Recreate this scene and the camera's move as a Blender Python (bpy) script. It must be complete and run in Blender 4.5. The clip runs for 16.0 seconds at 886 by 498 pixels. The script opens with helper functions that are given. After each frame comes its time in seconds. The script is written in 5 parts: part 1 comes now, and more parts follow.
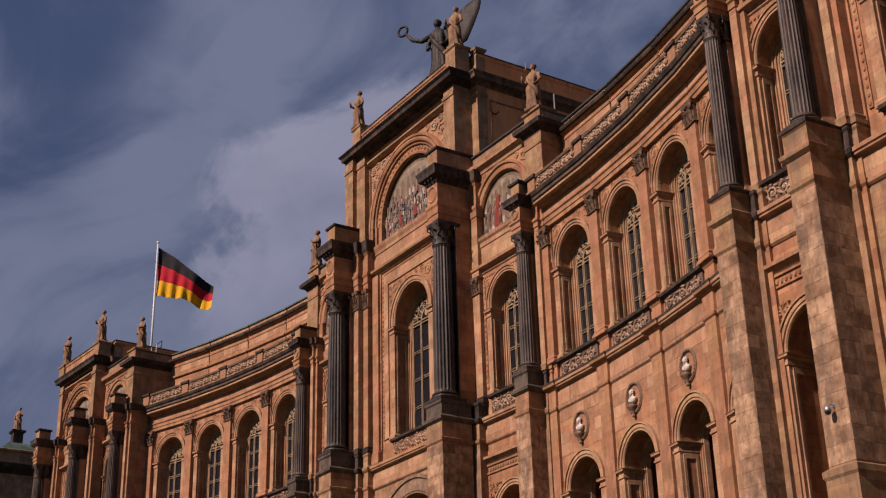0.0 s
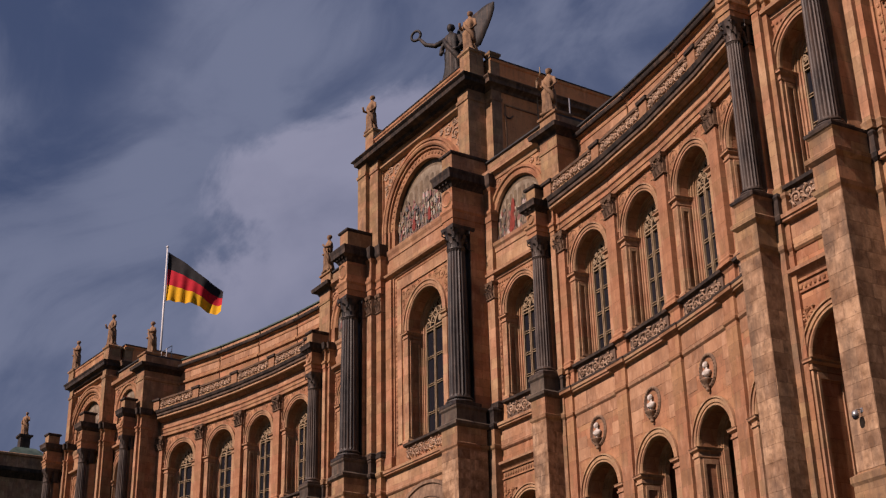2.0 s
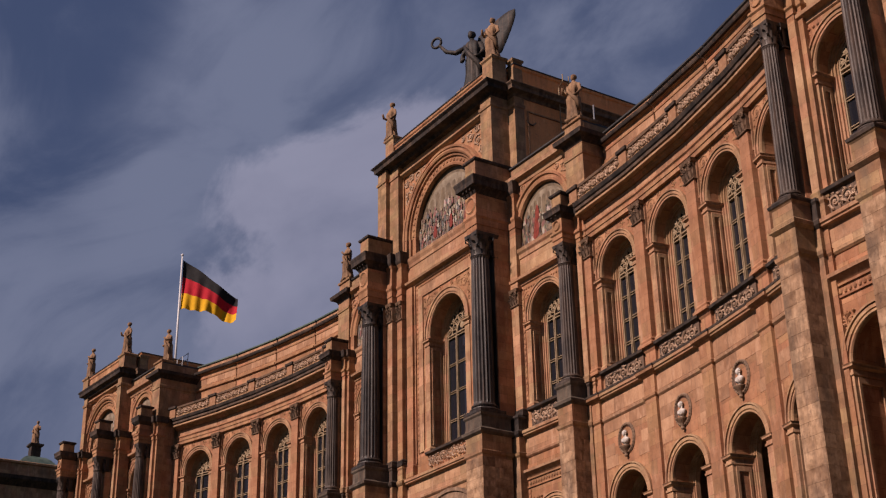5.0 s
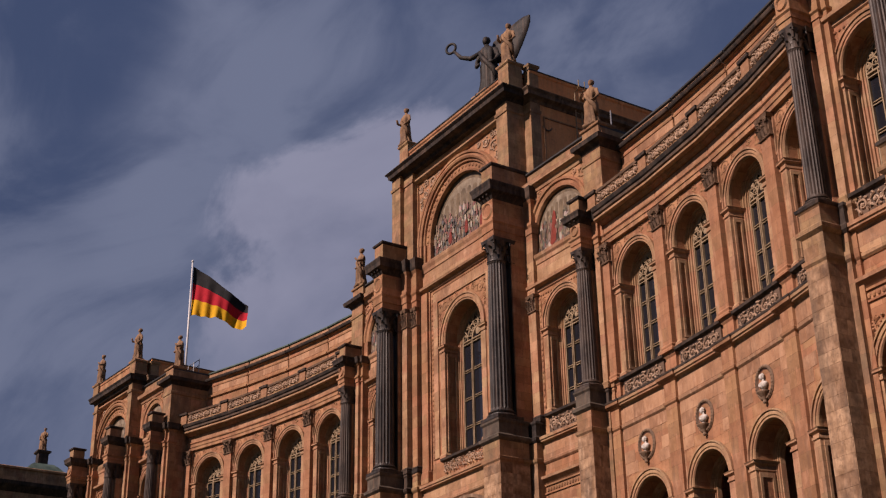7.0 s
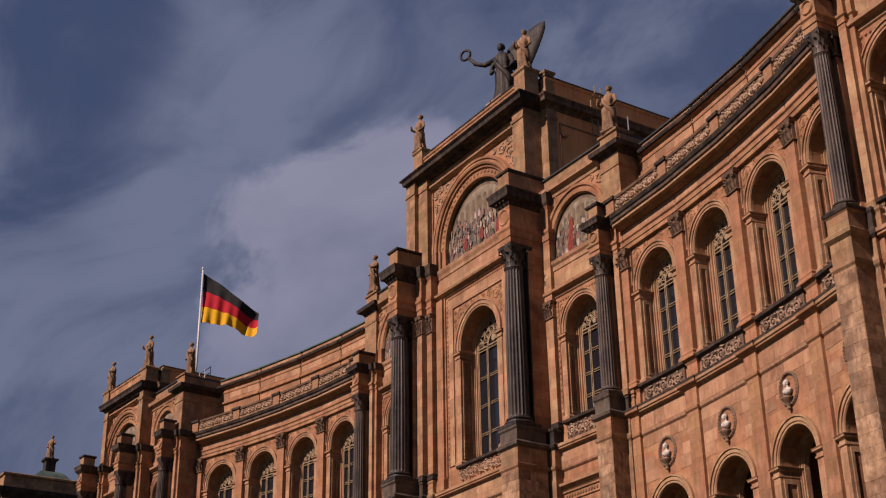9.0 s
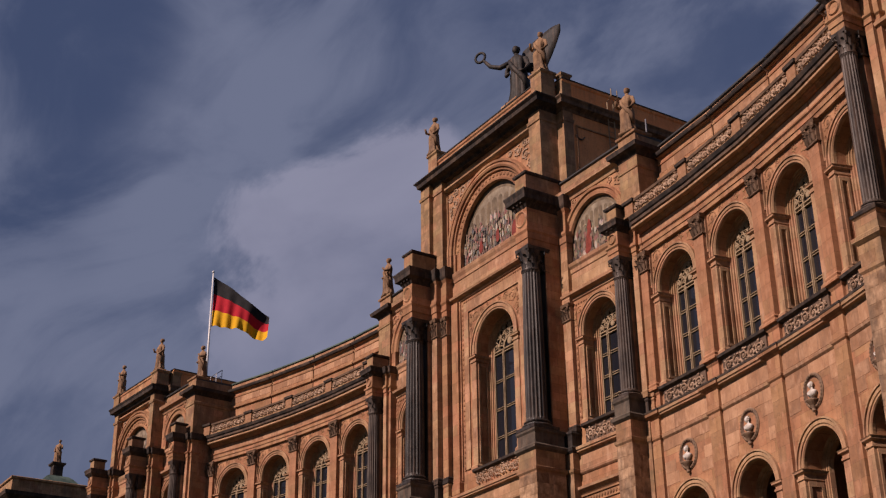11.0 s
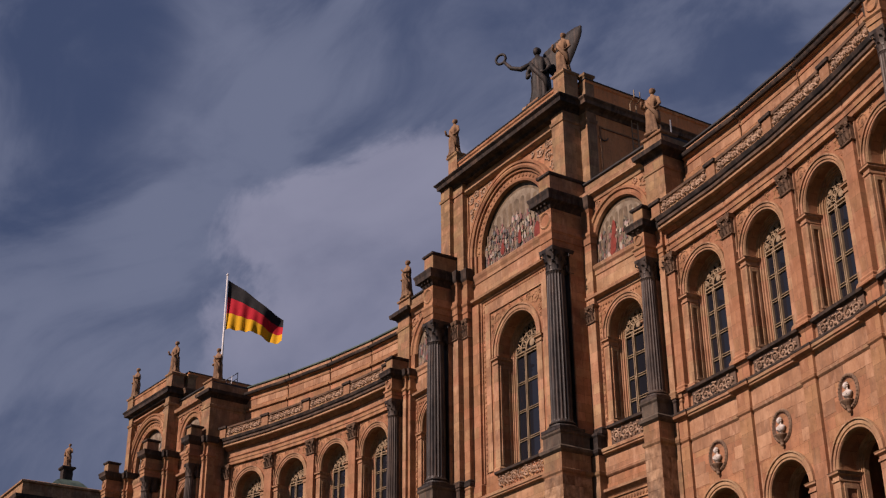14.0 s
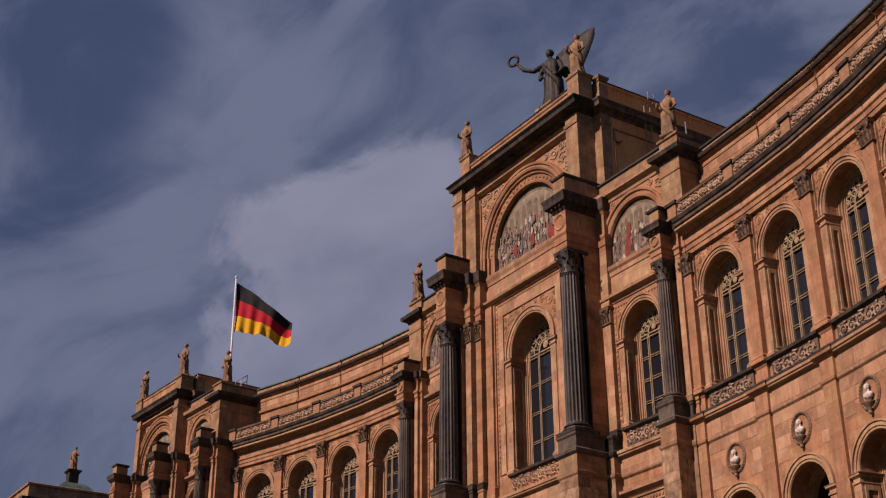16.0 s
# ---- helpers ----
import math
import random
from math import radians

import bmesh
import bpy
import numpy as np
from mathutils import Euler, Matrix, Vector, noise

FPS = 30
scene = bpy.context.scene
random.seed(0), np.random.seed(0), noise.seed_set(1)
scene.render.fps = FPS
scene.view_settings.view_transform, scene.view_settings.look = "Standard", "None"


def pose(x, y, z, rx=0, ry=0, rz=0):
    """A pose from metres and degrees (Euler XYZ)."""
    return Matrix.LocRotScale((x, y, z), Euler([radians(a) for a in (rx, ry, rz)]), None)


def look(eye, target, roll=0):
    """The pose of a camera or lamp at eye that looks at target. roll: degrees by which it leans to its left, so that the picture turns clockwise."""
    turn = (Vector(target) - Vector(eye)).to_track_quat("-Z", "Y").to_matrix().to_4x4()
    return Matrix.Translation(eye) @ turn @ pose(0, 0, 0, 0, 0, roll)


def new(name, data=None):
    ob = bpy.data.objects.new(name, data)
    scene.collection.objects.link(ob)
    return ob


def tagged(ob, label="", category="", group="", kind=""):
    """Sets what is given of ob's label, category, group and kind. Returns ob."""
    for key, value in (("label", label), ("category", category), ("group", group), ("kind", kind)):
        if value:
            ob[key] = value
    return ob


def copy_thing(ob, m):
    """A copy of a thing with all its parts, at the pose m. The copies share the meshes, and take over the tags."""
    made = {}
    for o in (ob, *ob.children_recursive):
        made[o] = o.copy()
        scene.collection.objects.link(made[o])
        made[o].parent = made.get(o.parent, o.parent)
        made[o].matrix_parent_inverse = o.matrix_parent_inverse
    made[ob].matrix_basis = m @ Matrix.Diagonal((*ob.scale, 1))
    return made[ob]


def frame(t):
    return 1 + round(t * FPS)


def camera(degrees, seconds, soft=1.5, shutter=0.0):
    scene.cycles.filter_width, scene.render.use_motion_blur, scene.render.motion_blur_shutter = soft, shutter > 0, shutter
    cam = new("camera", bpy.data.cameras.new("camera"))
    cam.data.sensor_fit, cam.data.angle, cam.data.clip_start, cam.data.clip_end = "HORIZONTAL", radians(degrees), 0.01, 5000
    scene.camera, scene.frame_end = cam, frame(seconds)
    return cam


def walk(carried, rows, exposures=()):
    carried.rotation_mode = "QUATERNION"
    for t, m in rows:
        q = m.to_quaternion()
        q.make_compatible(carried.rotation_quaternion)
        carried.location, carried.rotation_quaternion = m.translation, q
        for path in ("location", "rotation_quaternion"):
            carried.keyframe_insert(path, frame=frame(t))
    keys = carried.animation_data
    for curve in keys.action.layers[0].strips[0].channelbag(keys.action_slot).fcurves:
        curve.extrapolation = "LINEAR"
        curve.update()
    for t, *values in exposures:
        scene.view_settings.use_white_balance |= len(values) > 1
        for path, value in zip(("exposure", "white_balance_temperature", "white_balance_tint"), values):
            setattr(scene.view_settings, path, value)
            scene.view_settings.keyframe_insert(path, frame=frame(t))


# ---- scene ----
cam = camera(36.54, 16.0, soft=1.25)
ROWS = [
    (0.0, 67.813, -41.435, 1.375, 113.514, 1.408, 57.371),
    (0.5, 67.670, -41.557, 1.374, 113.573, 1.360, 57.379),
    (1.0, 67.513, -41.678, 1.370, 113.646, 1.306, 57.381),
    (1.5, 67.357, -41.801, 1.363, 113.734, 1.244, 57.381),
    (2.0, 67.198, -41.928, 1.350, 113.807, 1.205, 57.384),
    (2.5, 67.032, -42.061, 1.332, 113.884, 1.181, 57.391),
    (3.0, 66.858, -42.194, 1.311, 113.998, 1.141, 57.393),
    (3.5, 66.678, -42.328, 1.286, 114.103, 1.102, 57.385),
    (4.0, 66.495, -42.462, 1.262, 114.184, 1.081, 57.398),
    (6.5, 65.538, -43.161, 1.170, 114.597, 0.886, 57.411),
    (7.0, 65.348, -43.304, 1.155, 114.723, 0.872, 57.414),
    (7.5, 65.159, -43.452, 1.139, 114.867, 0.823, 57.403),
    (8.0, 64.960, -43.607, 1.124, 114.996, 0.833, 57.417),
    (8.5, 64.773, -43.759, 1.107, 115.073, 0.785, 57.409),
    (9.0, 64.576, -43.904, 1.084, 115.141, 0.758, 57.417),
    (11.5, 63.543, -44.620, 0.934, 115.521, 0.562, 57.389),
    (12.0, 63.348, -44.759, 0.905, 115.594, 0.517, 57.365),
    (12.5, 63.159, -44.894, 0.878, 115.655, 0.505, 57.378),
    (13.0, 62.958, -45.028, 0.849, 115.702, 0.453, 57.379),
    (13.5, 62.743, -45.157, 0.817, 115.719, 0.420, 57.370),
    (14.0, 62.536, -45.283, 0.787, 115.780, 0.418, 57.360),
    (14.5, 62.349, -45.407, 0.757, 115.836, 0.389, 57.373),
    (15.0, 62.170, -45.531, 0.726, 115.899, 0.336, 57.371),
    (15.5, 61.999, -45.654, 0.693, 115.957, 0.298, 57.358),
    (16.0, 61.839, -45.773, 0.660, 116.026, 0.265, 57.323),
]
walk(cam, [(t, pose(x, y, z, rx, ry, rz)) for t, x, y, z, rx, ry, rz in ROWS], [(0.0, 0.36), (16.0, 0.25)])

# ---- world, sun ----
SUN_AZ, SUN_EL = 0.5, 37.0          # degrees to the right of the facade's normal, and above the horizon
to_sun = Vector((math.sin(radians(SUN_AZ)) * math.cos(radians(SUN_EL)), -math.cos(radians(SUN_AZ)) * math.cos(radians(SUN_EL)), math.sin(radians(SUN_EL))))
sun = new("sun", bpy.data.lights.new("sun", "SUN"))
sun.data.energy, sun.data.angle, sun.data.color = 5.0, radians(0.6), (1.0, 0.755, 0.67)
sun.matrix_world = look((0, -60, 80), Vector((0, -60, 80)) - to_sun)

world = bpy.data.worlds.new("sky")
scene.world = world
world.use_nodes = True
wt = world.node_tree
for n in list(wt.nodes):
    wt.nodes.remove(n)


def wnode(kind, **sets):
    n = wt.nodes.new(kind)
    for k, v in sets.items():
        setattr(n, k, v)
    return n


sky = wnode("ShaderNodeTexSky", sky_type="NISHITA", sun_disc=False, sun_elevation=radians(SUN_EL), sun_rotation=radians(180 - SUN_AZ))
sky.air_density, sky.dust_density, sky.ozone_density = 1.0, 0.6, 1.6
tc = wnode("ShaderNodeTexCoord")


def along(v):
    """The part of the direction of view along a fixed vector of the world."""
    n = wnode("ShaderNodeVectorMath", operation="DOT_PRODUCT")
    wt.links.new(tc.outputs["Generated"], n.inputs[0])
    n.inputs[1].default_value = v
    return n.outputs["Value"]


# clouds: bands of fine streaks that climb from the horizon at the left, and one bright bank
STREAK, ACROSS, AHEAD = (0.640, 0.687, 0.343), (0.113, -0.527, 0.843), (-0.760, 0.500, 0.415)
cmb = wnode("ShaderNodeCombineXYZ")
for k, v in enumerate((STREAK, ACROSS, AHEAD)):
    wt.links.new(along(v), cmb.inputs[k])


def cloud_noise(scale, stretch, detail, rough, warp, shift=(0.0, 0.0, 0.0)):
    mp = wnode("ShaderNodeMapping")
    mp.inputs["Scale"].default_value, mp.inputs["Location"].default_value = stretch, shift
    wt.links.new(cmb.outputs[0], mp.inputs["Vector"])
    n = wnode("ShaderNodeTexNoise")
    for key, value in (("Scale", scale), ("Detail", detail), ("Roughness", rough), ("Distortion", warp)):
        n.inputs[key].default_value = value
    wt.links.new(mp.outputs["Vector"], n.inputs["Vector"])
    return n.outputs["Fac"]


def spread(value, lo, hi, a=0.0, b=1.0):
    n = wnode("ShaderNodeMapRange", interpolation_type="SMOOTHSTEP")
    for key, x in (("From Min", lo), ("From Max", hi), ("To Min", a), ("To Max", b)):
        n.inputs[key].default_value = x
    wt.links.new(value, n.inputs["Value"])
    return n.outputs["Result"]


def maths(op, a, b):
    n = wnode("ShaderNodeMath", operation=op)
    for k, x in enumerate((a, b)):
        if hasattr(x, "links"):
            wt.links.new(x, n.inputs[k])
        else:
            n.inputs[k].default_value = x
    return n.outputs["Value"]


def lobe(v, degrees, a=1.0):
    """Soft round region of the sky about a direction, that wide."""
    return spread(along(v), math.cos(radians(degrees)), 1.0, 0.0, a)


def total(*values):
    x = values[0]
    for y in values[1:]:
        x = maths("ADD", x, y)
    return x


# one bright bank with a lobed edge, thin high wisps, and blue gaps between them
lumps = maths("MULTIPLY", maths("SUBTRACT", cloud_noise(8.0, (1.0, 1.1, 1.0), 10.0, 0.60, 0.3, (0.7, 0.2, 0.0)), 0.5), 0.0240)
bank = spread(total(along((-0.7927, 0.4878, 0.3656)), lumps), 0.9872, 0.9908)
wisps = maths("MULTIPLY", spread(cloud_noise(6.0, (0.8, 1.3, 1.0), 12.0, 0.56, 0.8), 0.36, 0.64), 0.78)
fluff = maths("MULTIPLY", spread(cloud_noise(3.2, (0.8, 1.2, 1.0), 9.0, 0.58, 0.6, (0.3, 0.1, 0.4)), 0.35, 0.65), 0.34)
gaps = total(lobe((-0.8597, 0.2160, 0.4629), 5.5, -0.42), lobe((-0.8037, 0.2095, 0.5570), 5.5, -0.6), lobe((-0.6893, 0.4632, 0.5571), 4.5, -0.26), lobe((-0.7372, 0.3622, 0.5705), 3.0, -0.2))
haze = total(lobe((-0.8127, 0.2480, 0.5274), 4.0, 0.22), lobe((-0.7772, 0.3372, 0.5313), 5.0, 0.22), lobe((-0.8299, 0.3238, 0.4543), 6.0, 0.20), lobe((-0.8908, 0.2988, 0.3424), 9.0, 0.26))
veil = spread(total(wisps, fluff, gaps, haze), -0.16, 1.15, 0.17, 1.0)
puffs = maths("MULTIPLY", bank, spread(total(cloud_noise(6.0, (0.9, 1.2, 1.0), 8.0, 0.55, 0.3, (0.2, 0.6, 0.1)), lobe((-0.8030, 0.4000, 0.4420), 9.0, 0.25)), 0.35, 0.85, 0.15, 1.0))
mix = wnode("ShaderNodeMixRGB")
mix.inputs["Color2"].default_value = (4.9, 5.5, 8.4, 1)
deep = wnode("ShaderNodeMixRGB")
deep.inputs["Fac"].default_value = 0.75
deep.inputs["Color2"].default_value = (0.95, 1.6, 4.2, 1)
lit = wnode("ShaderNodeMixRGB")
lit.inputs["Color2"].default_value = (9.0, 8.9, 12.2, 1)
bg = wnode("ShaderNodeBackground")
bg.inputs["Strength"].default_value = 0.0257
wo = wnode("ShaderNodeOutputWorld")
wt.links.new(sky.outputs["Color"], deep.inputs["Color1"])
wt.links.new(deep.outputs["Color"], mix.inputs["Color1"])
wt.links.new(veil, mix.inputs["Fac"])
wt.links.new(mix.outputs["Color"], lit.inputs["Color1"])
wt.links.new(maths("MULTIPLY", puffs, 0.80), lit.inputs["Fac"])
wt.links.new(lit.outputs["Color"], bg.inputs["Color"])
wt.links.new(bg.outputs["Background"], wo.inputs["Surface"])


# ---- materials ----
def material(name, dark, light, scale=0.6, rough=0.85, metal=0.0, bump=0.25, fine=14.0, stain=None, stain_amount=0.35, blocks=None, vary=0.0, island=False):
    """Stone, metal or paint: two colours mixed by large and fine noise, stains of a third colour, ashlar tone by block, relief."""
    dark, light = (tuple(0.745 * c for c in x) for x in (dark, light))
    m = bpy.data.materials.new(name)
    m.use_nodes = True
    t = m.node_tree
    b = t.nodes["Principled BSDF"]
    b.inputs["Roughness"].default_value, b.inputs["Metallic"].default_value = rough, metal
    b.inputs["Specular IOR Level"].default_value = 0.25
    co = t.nodes.new("ShaderNodeTexCoord").outputs["Object"]
    if vary and not island:
        # stains run on from block to block
        place = t.nodes.new("ShaderNodeVectorMath")
        place.operation = "ADD"
        t.links.new(co, place.inputs[0])
        t.links.new(t.nodes.new("ShaderNodeObjectInfo").outputs["Location"], place.inputs[1])
        co = place.outputs["Vector"]

    def noise_tex(s, detail=6.0, r=0.6, stretch=None):
        n = t.nodes.new("ShaderNodeTexNoise")
        n.inputs["Scale"].default_value, n.inputs["Detail"].default_value, n.inputs["Roughness"].default_value = s, detail, r
        v = co
        if stretch:
            q = t.nodes.new("ShaderNodeMapping")
            q.inputs["Scale"].default_value = stretch
            t.links.new(co, q.inputs["Vector"])
            v = q.outputs["Vector"]
        t.links.new(v, n.inputs["Vector"])
        return n.outputs["Fac"]

    def blend(fac, a, c, mode="MIX"):
        x = t.nodes.new("ShaderNodeMixRGB")
        x.blend_type = mode
        for socket, value in (("Fac", fac), ("Color1", a), ("Color2", c)):
            if hasattr(value, "links"):
                t.links.new(value, x.inputs[socket])
            elif isinstance(value, tuple):
                x.inputs[socket].default_value = (*value, 1)
            else:
                x.inputs[socket].default_value = value
        return x.outputs["Color"]

    def ramped(fac, lo, hi):
        r = t.nodes.new("ShaderNodeMapRange")
        r.inputs["From Min"].default_value, r.inputs["From Max"].default_value = lo, hi
        t.links.new(fac, r.inputs["Value"])
        return r.outputs["Result"]

    def times(fac, k):
        r = t.nodes.new("ShaderNodeMath")
        r.operation = "MULTIPLY"
        t.links.new(fac, r.inputs[0])
        r.inputs[1].default_value = k
        return r.outputs["Value"]

    col = blend(ramped(noise_tex(scale), 0.35, 0.65), dark, light)
    if blocks:
        # ashlar: each block its own tone, taken from a cell of the wall's length and height
        sep = t.nodes.new("ShaderNodeSeparateXYZ")
        t.links.new(co, sep.inputs[0])
        add = t.nodes.new("ShaderNodeMath")
        add.operation = "ADD"
        t.links.new(sep.outputs["X"], add.inputs[0])
        t.links.new(sep.outputs["Y"], add.inputs[1])
        cmb = t.nodes.new("ShaderNodeCombineXYZ")
        t.links.new(add.outputs[0], cmb.inputs[0])
        t.links.new(sep.outputs["Z"], cmb.inputs[1])
        br = t.nodes.new("ShaderNodeTexBrick")
        br.inputs["Scale"].default_value = 1.0
        br.inputs["Brick Width"].default_value, br.inputs["Row Height"].default_value = blocks
        br.inputs["Mortar Size"].default_value = 0.008
        br.inputs["Color1"].default_value, br.inputs["Color2"].default_value, br.inputs["Mortar"].default_value = (0.74, 0.70, 0.67, 1), (1.16, 1.14, 1.10, 1), (0.50, 0.44, 0.40, 1)
        t.links.new(cmb.outputs[0], br.inputs["Vector"])
        col = blend(0.85, col, br.outputs["Color"], "MULTIPLY")
        # a second draw on the same courses gives some blocks a pink cast and some a yellow one
        shift = t.nodes.new("ShaderNodeMapping")
        shift.inputs["Location"].default_value = (38 * blocks[0], 62 * blocks[1], 0)
        t.links.new(cmb.outputs[0], shift.inputs["Vector"])
        hue = t.nodes.new("ShaderNodeTexBrick")
        hue.inputs["Scale"].default_value = 1.0
        hue.inputs["Brick Width"].default_value, hue.inputs["Row Height"].default_value = blocks
        hue.inputs["Mortar Size"].default_value = 0.0
        hue.inputs["Color1"].default_value, hue.inputs["Color2"].default_value = (1.05, 0.92, 0.91, 1), (0.97, 1.09, 0.98, 1)
        t.links.new(shift.outputs["Vector"], hue.inputs["Vector"])
        col = blend(0.8, col, hue.outputs["Color"], "MULTIPLY")
    if vary:
        info = t.nodes.new("ShaderNodeNewGeometry").outputs["Random Per Island"] if island else t.nodes.new("ShaderNodeObjectInfo").outputs["Random"]
        col = blend(vary, col, blend(info, (0.58, 0.50, 0.46), (1.30, 1.30, 1.28)), "MULTIPLY")
    if stain:
        streak = times(ramped(noise_tex(1.1, 8.0, 0.65, (1.0, 1.0, 0.25)), 0.48, 0.72), stain_amount)
        col = blend(streak, col, stain)
    if stain:
        # grime in small patches and thin runs down the face
        specks = times(ramped(noise_tex(4.5, 9.0, 0.72), 0.53, 0.70), 0.75 * stain_amount ** 0.5)
        col = blend(specks, col, (0.09, 0.06, 0.045))
        runs = times(ramped(noise_tex(5.0, 6.0, 0.6, (1.0, 1.0, 0.07)), 0.52, 0.70), 0.65 * stain_amount ** 0.5)
        col = blend(runs, col, (0.13, 0.08, 0.055))
        wash = times(ramped(noise_tex(2.6, 6.0, 0.6, (1.0, 1.0, 0.4)), 0.54, 0.74), 0.5)
        col = blend(wash, col, tuple(min(0.8, c * 1.35 + 0.03) for c in light))
    col = blend(0.6, col, blend(noise_tex(fine, 4.0), (0.72, 0.72, 0.72), (1.28, 1.28, 1.28)), "MULTIPLY")
    t.links.new(col, b.inputs["Base Color"])
    if bump:
        bp = t.nodes.new("ShaderNodeBump")
        bp.inputs["Strength"].default_value, bp.inputs["Distance"].default_value = bump, 0.06
        t.links.new(noise_tex(fine * 0.6, 8.0, 0.7), bp.inputs["Height"])
        t.links.new(bp.outputs["Normal"], b.inputs["Normal"])
    return m


SOOT = (0.045, 0.036, 0.032)
STONE = material("warm_sandstone", (0.34, 0.165, 0.088), (0.49, 0.27, 0.155), 0.9, stain=SOOT, stain_amount=0.30, blocks=(1.15, 0.52))
STONE2 = material("buff_sandstone", (0.38, 0.215, 0.125), (0.52, 0.325, 0.205), 0.9, stain=SOOT, stain_amount=0.36, blocks=(1.7, 0.62))
PINK = material("pink_terracotta", (0.335, 0.168, 0.090), (0.455, 0.25, 0.145), 0.9, stain=SOOT, stain_amount=0.33, blocks=(1.5, 0.70))
PIER = material("weathered_sandstone", (0.26, 0.155, 0.085), (0.43, 0.265, 0.155), 1.3, stain=(0.10, 0.085, 0.07), stain_amount=0.55, blocks=(0.9, 0.55))
NEARBLACK = material("near_black_stone", (0.014, 0.012, 0.012), (0.045, 0.036, 0.031), 1.3, stain=(0.2, 0.13, 0.085), stain_amount=0.35)
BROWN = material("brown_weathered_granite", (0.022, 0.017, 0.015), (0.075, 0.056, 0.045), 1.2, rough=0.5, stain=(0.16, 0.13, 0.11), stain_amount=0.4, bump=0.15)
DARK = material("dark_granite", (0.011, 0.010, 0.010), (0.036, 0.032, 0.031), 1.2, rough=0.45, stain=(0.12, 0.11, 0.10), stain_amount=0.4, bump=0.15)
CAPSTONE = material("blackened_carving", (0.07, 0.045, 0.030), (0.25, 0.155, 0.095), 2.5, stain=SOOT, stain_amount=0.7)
DIE = material("grey_weathered_stone", (0.045, 0.037, 0.030), (0.15, 0.12, 0.09), 1.1, stain=SOOT, stain_amount=0.8)
DARKBROWN = material("dark_brown_stone", (0.060, 0.044, 0.036), (0.19, 0.125, 0.085), 1.4, stain=SOOT, stain_amount=0.7)
RELIEF = material("carved_stone", (0.36, 0.23, 0.15), (0.58, 0.42, 0.30), 2.0, stain=SOOT, stain_amount=0.5)
MEDAL = material("carved_grey_brown_stone", (0.16, 0.10, 0.065), (0.36, 0.24, 0.155), 2.2, stain=SOOT, stain_amount=0.6)
PLASTER = material("orange_plaster", (0.80, 0.33, 0.13), (0.90, 0.40, 0.16), 0.4, bump=0.08, stain=(0.2, 0.1, 0.06), stain_amount=0.3)
STATUE = material("statue_limestone", (0.16, 0.088, 0.046), (0.40, 0.245, 0.135), 2.2, stain=SOOT, stain_amount=0.85)
BRONZE = material("weathered_bronze", (0.009, 0.009, 0.010), (0.030, 0.028, 0.026), 2.6, rough=0.65, metal=0.0, stain=(0.075, 0.062, 0.05), stain_amount=0.4)
BUST = material("white_marble", (0.46, 0.42, 0.37), (0.74, 0.69, 0.63), 3.0, rough=0.5, bump=0.1)
COPPER = material("patinated_copper", (0.055, 0.085, 0.075), (0.12, 0.17, 0.14), 1.0, rough=0.6, bump=0.1)
TIMBER = material("pale_painted_timber", (0.26, 0.19, 0.115), (0.42, 0.315, 0.20), 3.0, rough=0.6, bump=0.1)
METAL = material("grey_painted_metal", (0.30, 0.30, 0.31), (0.42, 0.42, 0.43), 3.0, rough=0.4, metal=0.6, bump=0.05)
ROOF = material("dark_roof_sheet", (0.035, 0.036, 0.038), (0.07, 0.07, 0.07), 1.0, rough=0.6)
GRASS = material("ground_gravel_and_grass", (0.035, 0.04, 0.018), (0.075, 0.08, 0.04), 0.2, rough=0.95, fine=4.0)
BLACK = material("black_cloth", (0.010, 0.010, 0.012), (0.018, 0.018, 0.02), 3.0, bump=0.05)
RED = material("red_cloth", (0.42, 0.008, 0.022), (0.50, 0.012, 0.03), 3.0, bump=0.05)
GOLD = material("gold_cloth", (0.68, 0.36, 0.006), (0.78, 0.44, 0.012), 3.0, bump=0.05)
# niche red, darkened so the colour carries the shade of a deep recess
NICHE = material("red_niche_shade_in_colour", (0.10, 0.04, 0.03), (0.17, 0.07, 0.05), 2.0, stain=SOOT, stain_amount=0.6)
BLOCK = material("sandstone_block", (0.37, 0.20, 0.112), (0.50, 0.30, 0.18), 0.9, stain=SOOT, stain_amount=0.3, vary=0.65)
PALE = material("weathered_block", (0.22, 0.130, 0.072), (0.54, 0.36, 0.225), 2.0, stain=(0.075, 0.060, 0.048), stain_amount=0.8, vary=0.75)
WHITE = material("white_lacquer", (0.70, 0.70, 0.70), (0.80, 0.80, 0.80), 3.0, rough=0.35, bump=0.02)

GLASS = bpy.data.materials.new("dark_window_glass")
GLASS.use_nodes = True
_g = GLASS.node_tree.nodes["Principled BSDF"]
_g.inputs["Base Color"].default_value, _g.inputs["Roughness"].default_value = (0.012, 0.013, 0.018, 1), 0.06


